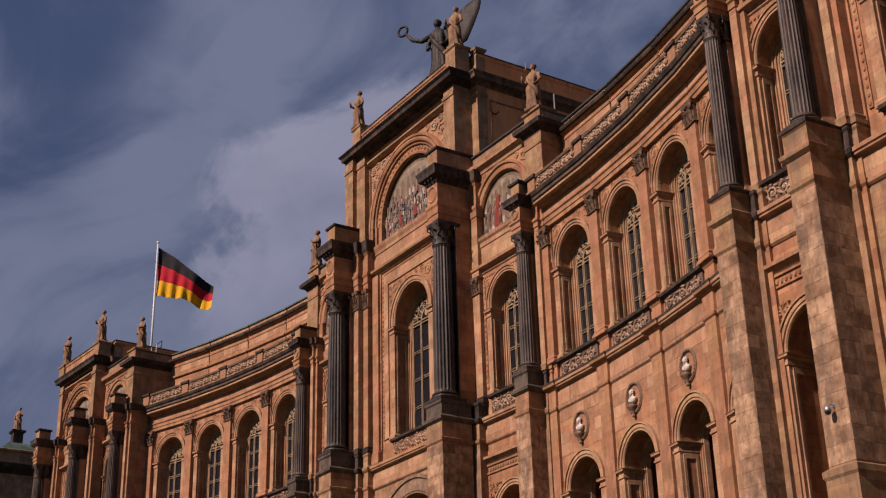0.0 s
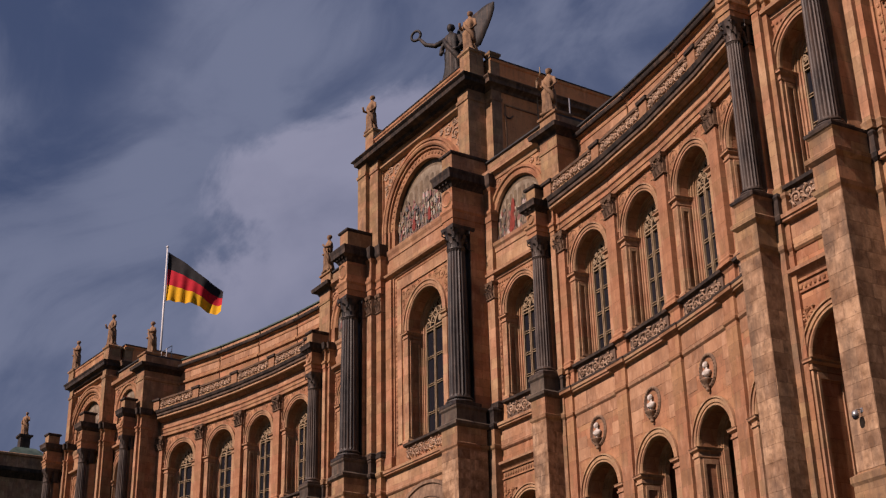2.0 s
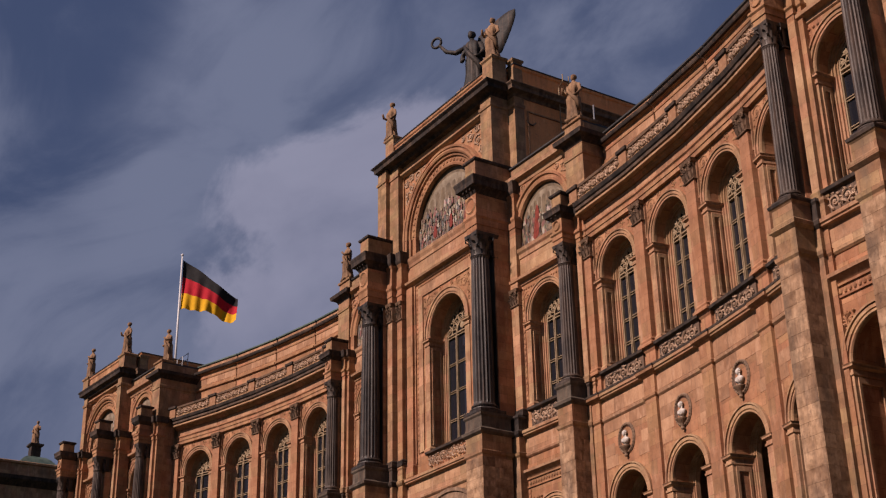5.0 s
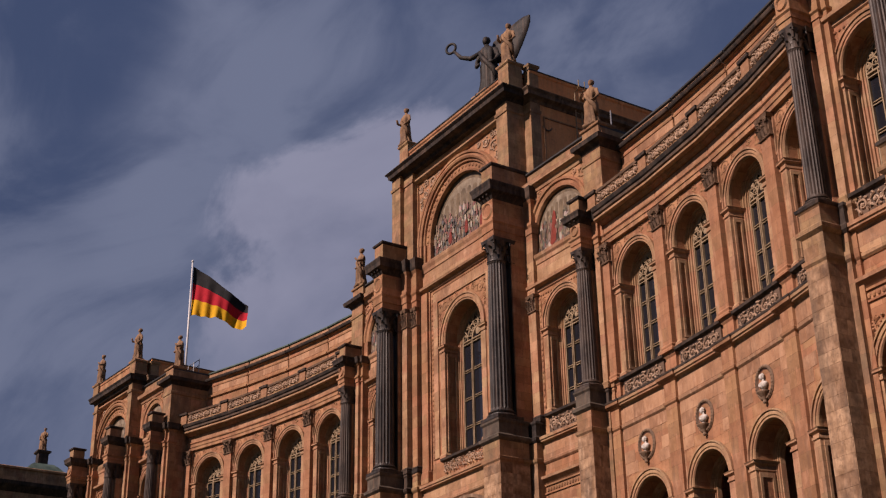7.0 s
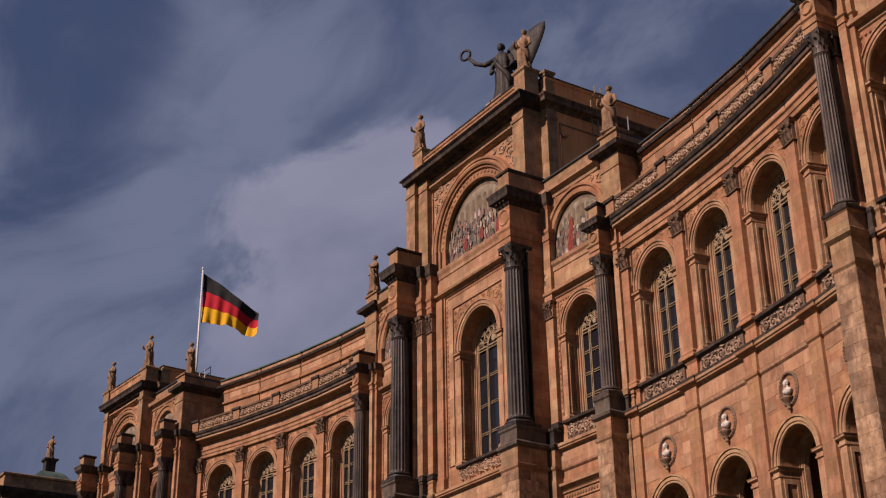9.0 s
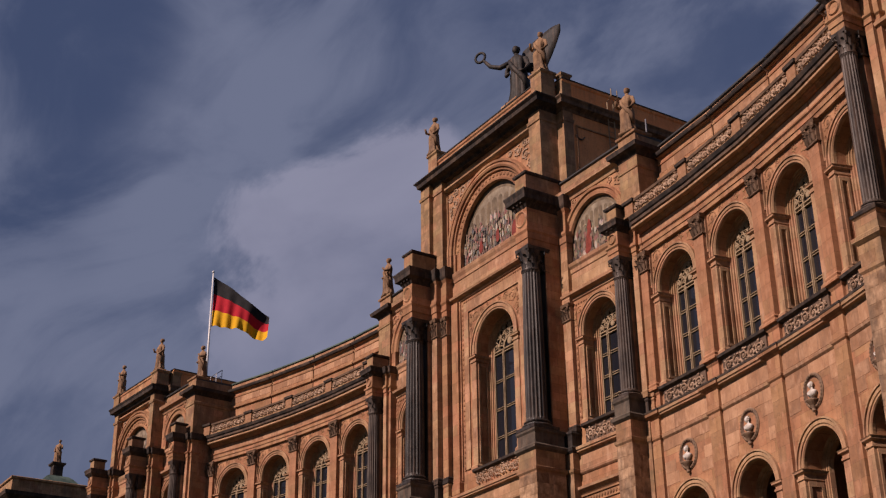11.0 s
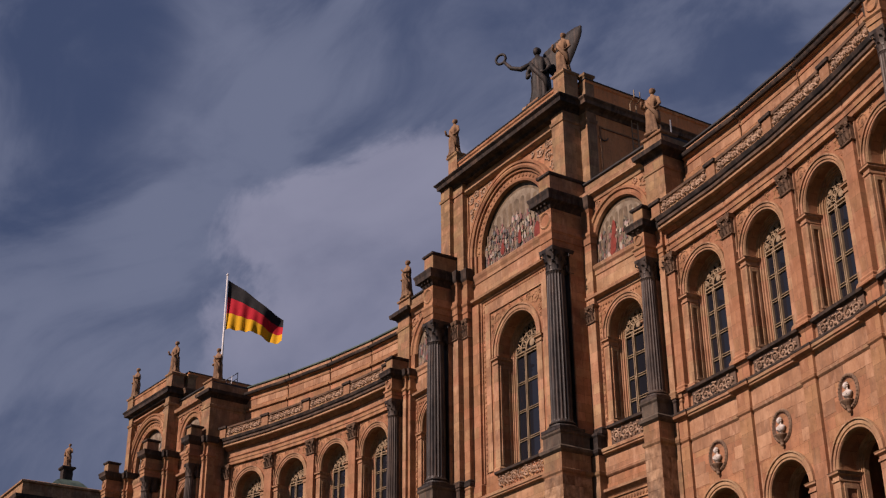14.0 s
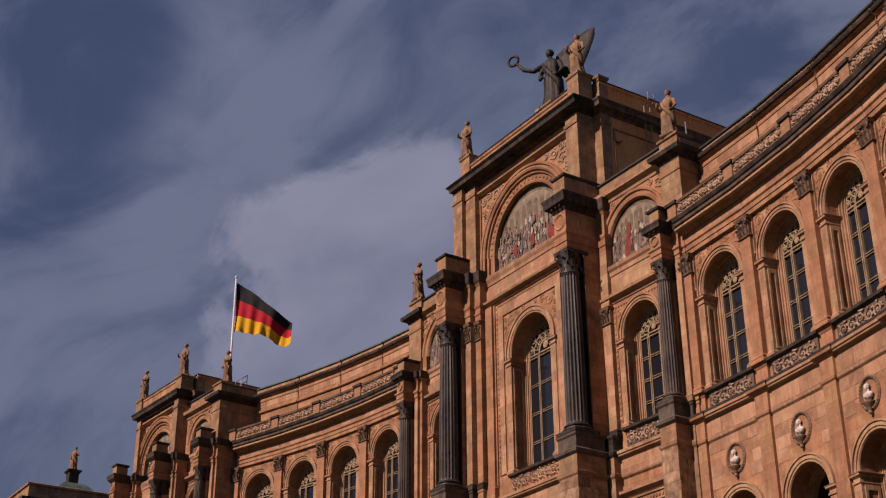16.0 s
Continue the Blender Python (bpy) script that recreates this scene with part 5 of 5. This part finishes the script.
            bay.append(part("blocking", bm, STONE2, root, "", m))
            bm = bmesh.new()
            run(bm, -h, h, 1.75, 9.0, [(0.06, 38.66), (0.12, 38.7), (0.12, 38.8), (0.0, 38.85)])
            bay.append(part("roof", bm, COPPER if side < 0 else ROOF, root, "patinated metal roof edge", m))
            bay.append(part("window_apron", scrollwork(-1.55, 1.55, 22.9, 23.72, -0.42, 0.05), RELIEF, root, "carved scroll panel under the window", low))
            bm = bmesh.new()
            box(bm, -1.75, 1.75, -0.38, 0.5, 22.7, 23.8)
            bay.append(part("apron_panel", bm, DARKBROWN, root, "", low))
            bm = bmesh.new()
            run(bm, -1.95, 1.95, -0.36, 1.3, [(0.05, 23.78), (0.2, 23.84), (0.22, 23.98), (0.0, 24.02)])
            bay.append(part("window_sill", bm, NEARBLACK, root, "blackened stone sill", low))
            for q in (-1, 1):
                bay.append(part("spandrel_relief", corner_relief(q, 0, 29.38, 1.95, 2.0, 31.70, 0.295, 0.03, 5), PINK, root, "", m))
                bm = bmesh.new()
                box(bm, *sorted((q * 1.98, q * 2.06)), 0.18, 0.35, 29.6, 31.76)
                bay.append(part("panel_edge", bm, STONE2, root, "", m))
            bm = bmesh.new()
            box(bm, -h, h, 8.5, 14.0, 0, 21.35)
            box(bm, -h, h, 3.0, 14.0, 21.35, 38.5)
            box(bm, -h, h, 0.31, 3.0, 21.4, 22.79)
            box(bm, -h, h, 1.81, 3.0, 21.4, 23.9)
            bay.append(part("body", bm, STONE, root, "sandstone body of the wing", m))
            # niche medallion with its bracket
            bm = bmesh.new()
            k = 28
            rows = []
            for pr, py in ((0.30, -0.40), (0.50, -0.44), (0.57, -0.54), (0.59, -0.58), (0.66, -0.60), (0.72, -0.54), (0.72, -0.44)):
                rows.append([bm.verts.new((pr * math.cos(2 * math.pi * j / k), py, 19.92 + 1.12 * pr * math.sin(2 * math.pi * j / k))) for j in range(k)])
            for p, q in zip(rows, rows[1:]):
                for j in range(k):
                    bm.faces.new((p[j], p[(j + 1) % k], q[(j + 1) % k], q[j]))
            bm.faces.new(rows[0])
            for j in range(k):
                t = 2 * math.pi * j / k
                blob(bm, (0.64 * math.cos(t), -0.595, 19.92 + 0.717 * math.sin(t)), 0.055, 0.03, 0.055, 6, 4)
            lathe(bm, [(0.04, 18.95), (0.10, 19.02), (0.08, 19.12), (0.14, 19.25), (0.26, 19.40), (0.30, 19.46), (0.30, 19.5)], 14, 0, -0.62)
            medal = part("medallion", bm, MEDAL, root, "oval carved niche with bracket", low)
            bay.append(medal)
            # shallow bowl: the wall is not cut, the shade inside is painted dark
            bm = bmesh.new()
            ov = [[bm.verts.new((q * math.cos(2 * math.pi * j / 20), y, 19.92 + 1.12 * q * math.sin(2 * math.pi * j / 20))) for j in range(20)] for q, y in ((0.55, -0.515), (0.30, -0.415))]
            for j in range(20):
                bm.faces.new((ov[0][j], ov[0][(j + 1) % 20], ov[1][(j + 1) % 20], ov[1][j]))
            bm.faces.new(ov[1])
            part("niche", bm, NICHE, medal, "red niche hollow with shade in its colour")
            first, m0 = bay, m
        else:
            for ob in first:
                again(ob, m @ m0.inverted() @ ob.matrix_basis, root)
    post0 = None
    for i, (x, y, a) in enumerate(posts):
        m = pose(x, y, 0.003 * i, 0, 0, a)
        if post0 is None:
            bm = bmesh.new()
            box(bm, -0.40, 0.40, 0.0, 0.35, 24.2, 30.6)
            sweep(bm, -0.42, 0.42, -0.45 + LOW, 0.35, [(0.06, 22.75), (0.06, 22.95), (0.0, 23.0), (0.0, 23.65), (0.07, 23.75), (0.09, 23.88), (0.0, 23.95)])
            sweep(bm, -0.40, 0.40, 0.0, 0.35, [(0.12, 23.9), (0.12, 24.0), (0.05, 24.1), (0.08, 24.2), (0.02, 24.3), (0, 24.3)])
            sweep(bm, -0.46, 0.46, -0.68 + LOW, 0.35, [(0.0, 0.0), (0.0, 21.2), (0.08, 21.28), (0.1, 21.4), (0.02, 21.46), (0.02, 22.3), (0.1, 22.38), (0.28, 22.5), (0.3, 22.66), (0.1, 22.8)])
            shaft = part("pilaster", bm, PINK, root, "flat sandstone pilaster", m)
            bm = bmesh.new()
            sweep(bm, -0.46, 0.46, -0.68 + LOW, 0.35, [(0.24, 22.645), (0.32, 22.65), (0.33, 22.74), (0.05, 22.84)])
            part("string_cap", bm, NEARBLACK, shaft)
            part("pilaster_capital", pilaster_capital(0.84, 1.12), CAPSTONE, shaft, "carved leafy capital", pose(0, 0, 30.6))
            bm = bmesh.new()
            sweep(bm, -0.36, 0.36, -0.6, 0.12, [(0.06, 33.84), (0.06, 33.95), (0.0, 33.98), (0.0, 34.58)])
            ped = part("parapet_pedestal", bm, STONE2, root, "", m)
            bm = bmesh.new()
            sweep(bm, -0.36, 0.36, -0.6, 0.12, [(0.02, 34.58), (0.1, 34.64), (0.12, 34.8), (0.0, 34.86)])
            cop = part("coping", bm, NEARBLACK, root, "", m)
            post0 = (shaft, ped, cop)
        else:
            for ob in post0:
                again(ob, m, root)
    for i, (x, y, a) in enumerate(bays):
        m = pose(x, y, 0.004 * i, 0, 0, a) @ pose(0, LOW, 0)
        bm = bmesh.new()
        lathe(bm, [(0.11, 19.5), (0.12, 19.53), (0.07, 19.57), (0.07, 19.60)], 12, 0, -0.66)
        # draped shoulders, wide and shallow, then neck, head and hair turned to one side
        lathe(bm, [(0.10, 19.60), (0.22, 19.68), (0.30, 19.80), (0.30, 19.88), (0.17, 19.95), (0.075, 19.99), (0.07, 20.08)], 14, 0, -0.66, 0.55)
        for q in range(4):
            tube(bm, [(-0.26 + 0.06 * q, -0.72, 19.90), (-0.1 + 0.1 * q, -0.83, 19.76), (0.1 + 0.05 * q, -0.78, 19.64)], 0.025, 5)
        blob(bm, (-0.03, -0.70, 20.17), 0.095, 0.12, 0.15, 12, 8)
        blob(bm, (-0.01, -0.66, 20.23), 0.115, 0.12, 0.11, 10, 6)
        for q in range(7):
            blob(bm, (-0.01 + 0.11 * math.cos(q * 0.9), -0.66, 20.22 + 0.10 * math.sin(q * 0.9)), 0.045, 0.06, 0.045, 6, 4)
        blob(bm, (-0.05, -0.80, 20.16), 0.025, 0.03, 0.035, 6, 4)
        bmesh.ops.scale(bm, verts=bm.verts, vec=(0.98, 0.95, 0.98), space=Matrix.Translation((0, 0.66, -19.5)))
        bmesh.ops.translate(bm, verts=bm.verts, vec=(0, 0.05, 0))
        tagged(part("bust", bm, BUST, None, "", m, smooth=True), "white marble bust in an oval wall niche", "bust", "facade busts")
    return root


wing(1, "curved orange sandstone wing of four arched bays")
wing(-1, "curved orange sandstone wing with copper-edged roof")


# ---- roof statues ----
def on(m, x, y, z, turn=0):
    return m @ pose(x, y, z, 0, 0, turn)


statue(on(CENTRE_M, 13.6, 0.75, 39.75, 10), 1, "limestone roof statue with bent arm beside the attic", 3.2, -1)
statue(on(CENTRE_M, -13.6, 0.75, 39.75, -10), 2, "slim limestone statue on a roof pedestal", 3.1, 1)
statue(on(CENTRE_M, 6.1, 0.45, 47.9, 15), 3, "limestone figure on the attic corner pedestal", 3.25, -1)
statue(on(CENTRE_M, -6.35, 0.25, 47.9, 0), 4, "draped limestone statue on the attic corner", 3.1, -1)
for M, s, k in ((LEFT_M, 1, 5), (RIGHT_M, -1, 8)):
    statue(on(M, 9.5 * s, 0.55, 38.95), k, "limestone roof statue on a corner pedestal", 3.0, 1)
    statue(on(M, 3.85 * s, -0.65, 41.1), k + 1, "limestone statue on the lunette gable", 3.0, -1)
    statue(on(M, -3.85 * s, -0.65, 41.1), k + 2, "limestone statue with bent arm on the gable", 2.9, 1)


def victory(m):
    """Winged bronze figure with a wreath in the outstretched hand: one plain mesh."""
    bm = figure(21, 5.1, 5)
    s = 4.6 / 2.6
    bmesh.ops.translate(bm, vec=(0, 0, -0.42), verts=bm.verts)
    tube(bm, [(-0.3 * s, 0, 1.92 * s), (-0.75 * s, -0.1 * s, 1.78 * s), (-1.15 * s, -0.15 * s, 1.95 * s), (-1.42 * s, -0.2 * s, 2.3 * s)], [0.12 * s, 0.1 * s, 0.085 * s, 0.06 * s], 10)
    q = []
    for i in range(21):
        t = 2 * math.pi * i / 20
        q.append((-1.58 * s + 0.22 * s * math.cos(t), -0.2 * s, 2.5 * s + 0.22 * s * math.sin(t)))
    tube(bm, q, 0.055 * s, 8)
    # raised wing: a tapering blade with feather ridges
    k = 12
    rows = []
    for i in range(k + 1):
        f = i / k
        mid = Vector(((0.22 + 1.50 * f) * s, (0.3 + 0.15 * f) * s, (1.50 + 1.75 * f) * s))
        half = (0.86 * (1 - f) ** 0.62 * min(1.0, 0.45 + 2.2 * f) + 0.02) * s
        d = Vector((-0.69, 0, 0.72)) * half
        rows.append([mid + d * q + Vector((0, (0.05 * (1 - abs(q)) + 0.02) * s * o, 0)) for o in (-1, 1) for q in (-1, -0.5, 0, 0.5, 1)])
    g = [[bm.verts.new(p) for p in row] for row in rows]
    for a, b in zip(g, g[1:]):
        for q in range(4):
            bm.faces.new((a[q], a[q + 1], b[q + 1], b[q]))
            bm.faces.new((a[q + 6], a[q + 5], b[q + 5], b[q + 6]))
        bm.faces.new((a[0], b[0], b[5], a[5]))
        bm.faces.new((a[4], a[9], b[9], b[4]))
    ob = part("victory_statue", bm, BRONZE, None, "", m, smooth=True)
    return tagged(ob, "dark bronze winged statue holding out a wreath on the roof", "statue")


victory(pose(0.2, 3.0, 49.75, 0, 0, 25))
bm = bmesh.new()
sweep(bm, -0.6, 1.0, 2.2, 3.8, [(0.1, 47.4), (0.1, 47.6), (0.0, 47.7), (0.0, 49.2), (0.12, 49.35), (0.1, 49.5)])
tagged(part("statue_pedestal", bm, PIER), "tall stone pedestal under the bronze statue", "pedestal")


# ---- flagpole with flag ----
flag = thing("flagpole", pose(-45.6, 0.2, 0), "white flagpole with black, red and gold flag on the roof", "flagpole")
bm = bmesh.new()
lathe(bm, [(0.11, 40.0), (0.10, 46.0), (0.07, 53.9)], 12)
lathe(bm, [(0.05, 53.9), (0.12, 53.98), (0.13, 54.08), (0.05, 54.18)], 12)
part("pole", bm, WHITE, flag, "white lacquered pole", smooth=True)
fx = Vector((0.54, 0.84, 0)).normalized()
fn = Vector((-fx.y, fx.x, 0))
cloth = None
for k, (mat, lab) in enumerate(((BLACK, "black stripe"), (RED, "red stripe"), (GOLD, "gold stripe"))):
    bm = bmesh.new()
    rows = []
    nu, nv = 36, 7
    for j in range(nv):
        v = (k + j / (nv - 1)) / 3
        row = []
        for i in range(nu + 1):
            u = i / nu
            wave = 0.42 * u ** 0.6 * math.sin(7.5 * u + 1.6 * v + 0.4) + 0.12 * math.sin(15 * u + 3 * v) + 0.16 * v * math.sin(34 * u + 2 * v)
            p = fx * (0.1 + 5.35 * u) + fn * wave + Vector((0, 0, 53.5 - 5.0 * v * (1 - 0.56 * u) - 4.1 * u ** 1.1 + 0.22 * math.sin(6.0 * u + 1.0) * u - 0.35 * v * u * math.sin(9.0 * u)))
            row.append(p)
        rows.append(row)
    for o in (0.0, 0.012):
        g = [[bm.verts.new(p + fn * o) for p in row] for row in rows]
        for a, b in zip(g, g[1:]):
            for i in range(nu):
                bm.faces.new((a[i], a[i + 1], b[i + 1], b[i]))
    part("flag_stripe", bm, mat, flag, lab, smooth=True)

# ---- far tower beyond the corner pavilion ----
tower = thing("arcade_tower", pose(-96, 2.2, 0), "distant sandstone arcade tower with low copper roof", "tower")
bm = bmesh.new()
arched(bm, -9, 9, 0, 41.5, -7.5, -6.5, -2.0, 3.0, 36.5, 28.0)
box(bm, -9, 9, -5.0, 7.5, 0, 41.5)
box(bm, 7.8, 9, -6.5, -5.0, 0, 41.5)
box(bm, -9, -7.8, -6.5, -5.0, 0, 41.5)
part("wall", bm, PIER, tower, "weathered sandstone tower wall")
bm = bmesh.new()
sweep(bm, -9, 9, -7.5, 7.5, [(0.0, 40.6), (0.2, 40.8), (0.8, 41.3), (0.9, 41.7), (0.1, 41.8)])
part("cornice", bm, NEARBLACK, tower, "blackened cornice")
bm = bmesh.new()
sweep(bm, -9, 9, -7.5, 7.5, [(0.0, 41.7), (0.0, 43.2), (0.2, 43.3), (0.2, 43.5), (0, 43.6)])
part("parapet", bm, PIER, tower, "weathered parapet")
bm = bmesh.new()
sweep(bm, -1.2, 1.2, -1.2, 1.2, [(4.0, 43.9), (1.3, 45.2), (0.5, 46.1), (0.0, 46.5)])
part("roof", bm, COPPER, tower, "green copper cap")
bm = bmesh.new()
sweep(bm, -0.6, 0.6, -0.6, 0.6, [(0.25, 45.8), (0.0, 46.0), (0.0, 47.9), (0.25, 48.1), (0.25, 48.3)])
part("pedestal", bm, NEARBLACK, tower)
statue(pose(-96, 2.2, 48.3, 0, 0, 40), 31, "small distant statue on a tower roof", 3.1, 1)


# ---- small things on the building ----
security = thing("security_camera", RIGHT_M @ pose(-3.85, -2.93, 13.35) @ Matrix.Scale(0.6, 4), "pale grey security camera on an arm on a stone pier", "security camera")
bm = bmesh.new()
tube(bm, [(0, 0.04, 0.3), (0, -0.25, 0.32), (-0.05, -0.45, 0.22)], 0.03, 8)
box(bm, -0.09, 0.09, -0.02, 0.03, 0.18, 0.42)
part("arm", bm, METAL, security)
bm = bmesh.new()
lathe(bm, [(0.05, 0.24), (0.17, 0.18), (0.19, 0.0), (0.19, -0.1)], 16, -0.05, -0.45)
part("housing", bm, METAL, security, "pale grey domed housing", smooth=True)
bm = bmesh.new()
lathe(bm, [(0.17, -0.10), (0.15, -0.2), (0.06, -0.27)], 16, -0.05, -0.45)
part("dome", bm, GLASS, security, "dark glass dome", smooth=True)

rail = thing("roof_railing", LEFT_M @ pose(7.9, 2.2, 38.85), "grey metal railing on the pavilion roof", "railing")
for x in (0.0, 1.0, 2.0):
    bm = bmesh.new()
    tube(bm, [(x, 0, -0.1), (x, 0, 1.15)], 0.035, 6)
    part("post", bm, METAL, rail)
for z in (0.6, 1.1):
    bm = bmesh.new()
    tube(bm, [(0, 0, z), (2.0, 0, z)], 0.035, 6)
    part("bar", bm, METAL, rail)

ladder = thing("roof_ladder", pose(6.98, 4.8, 39.6), "pale metal ladder against the attic wall", "ladder")
for y in (0.0, 0.5):
    bm = bmesh.new()
    tube(bm, [(0.25, y, 0), (0.25, y, 7.0), (0.7, y, 7.3), (0.7, y, 7.8)], 0.04, 6)
    part("stile", bm, TIMBER, ladder)
for i in range(17):
    bm = bmesh.new()
    tube(bm, [(0.25, 0, 0.4 + i * 0.37), (0.25, 0.5, 0.4 + i * 0.37)], 0.025, 6)
    part("rung", bm, TIMBER, ladder)

pipe = thing("vent_pipe", pose(12.4, 3.2, 39.5), "thin grey metal pipe on the wing roof", "pipe")
bm = bmesh.new()
tube(bm, [(0, 0, 0), (0, 0, 2.7)], 0.05, 8)
part("tube", bm, METAL, pipe)

hook = thing("wall_hook", pose(6.95, 2.6, 43.3), "small curved iron hook on the attic wall", "hook")
bm = bmesh.new()
tube(bm, [(0.05, -0.35 + 0.07 * i, 0.25 * (abs(i - 5) / 5) ** 2) for i in range(11)], 0.05, 6)
part("bar", bm, NEARBLACK, hook)


# ---- ashlar blocks ----
BLOCKS = {}


def block(parent, x, y, z, w, h, mat, turn=0):
    """One dressed stone, its chamfered face 12 mm proud of the wall; alike stones share a mesh."""
    key = (round(w, 3), round(h, 3), mat.name)
    if key not in BLOCKS:
        bm = bmesh.new()
        a, b, c = w / 2 - 0.0015, h / 2 - 0.0015, 0.005
        back = [bm.verts.new((u, 0.02, v)) for u, v in ((-a, -b), (a, -b), (a, b), (-a, b))]
        mid = [bm.verts.new((u, -0.006, v)) for u, v in ((-a, -b), (a, -b), (a, b), (-a, b))]
        front = [bm.verts.new((u, -0.012, v)) for u, v in ((c - a, c - b), (a - c, c - b), (a - c, b - c), (c - a, b - c))]
        for p, q in ((back, mid), (mid, front)):
            for i in range(4):
                bm.faces.new((p[i], p[(i + 1) % 4], q[(i + 1) % 4], q[i]))
        bm.faces.new(front)
        bmesh.ops.recalc_face_normals(bm, faces=bm.faces)
        me = bpy.data.meshes.new("stone_block")
        bm.to_mesh(me)
        bm.free()
        me.materials.append(mat)
        BLOCKS[key] = me
    ob = new("stone_block", BLOCKS[key])
    ob.parent = parent
    ob.matrix_basis = pose(x, y, z, 0, 0, turn)
    return ob


def course(parent, x0, x1, y, z, h, rnd, mat, gaps=()):
    """A row of blocks between x0 and x1 that leaves out the gaps."""
    widths = (0.7, 0.9, 1.1, 1.3)
    x = x0
    while x1 - x > 0.25:
        w = rnd.choice(widths)
        if x1 - x - w < 0.5:
            w = round(x1 - x, 2)
        if not any(x < b and x + w > a for a, b in gaps):
            block(parent, x + w / 2, y, z + h / 2, w, h, mat)
        x += w


rnd = random.Random(5)
for ob in list(scene.objects):
    base = ob.name.split(".")[0]
    top = ob.parent.name.split(".")[0] if ob.parent else ""
    if top == "palace_wing" and base == "wall" and "medallion" in ob["label"]:
        for k in range(4):
            z = 18.78 + 0.6 * k
            course(ob, -1.98, 1.98, -0.502, z, 0.6, rnd, BLOCK, ((-0.8, 0.8),) if k < 3 else ())
        for k in range(9):
            for s in (-1, 1):
                block(ob, s * 1.93, -0.502, 13.7 + 0.58 * k, 0.12 if k % 2 else 0.1, 0.58, BLOCK)
    elif top == "palace_wing" and base == "string_course":
        course(ob, -1.96, 1.96, -0.542, 21.48, 0.8, rnd, BLOCK)
    elif top == "palace_wing" and base == "entablature":
        course(ob, -2.4, 2.4, 0.078, 32.42, 0.46, rnd, BLOCK)
    elif top == "palace_wing" and base == "blocking":
        course(ob, -2.4, 2.4, 1.748, 38.25, 0.4, rnd, BLOCK)
    elif top == "palace_wing" and base == "attic_wall":
        course(ob, -2.4, 2.4, 1.698, 36.98, 0.5, rnd, BLOCK)
    elif base == "pier" and top in ("corner_pavilion", "central_pavilion"):
        v = [c.co for c in ob.data.vertices]
        lo = [c for c in v if 12.0 < c.z < 22.0]
        xa, xb = min(c.x for c in lo) + 0.1, max(c.x for c in lo) - 0.1
        ya, yb = min(c.y for c in lo) + 0.1, max(c.y for c in lo) - 0.1
        z = 11.65
        k = 0
        while z < 21.0:
            h = 0.52 if k % 3 else 0.62
            h = min(h, 21.19 - z)
            cut = xa + (xb - xa) * (0.4 if k % 2 else 0.62)
            for a, b in ((xa, cut), (cut, xb)):
                block(ob, (a + b) / 2, ya - 0.002, z + h / 2, b - a, h, PALE)
            cut = ya + (yb - ya) * (0.55 if k % 2 else 0.4)
            for a, b in ((ya, cut), (cut, yb)):
                block(ob, xb + 0.002, (a + b) / 2, z + h / 2, b - a, h, PALE, 90)
            z += h
            k += 1
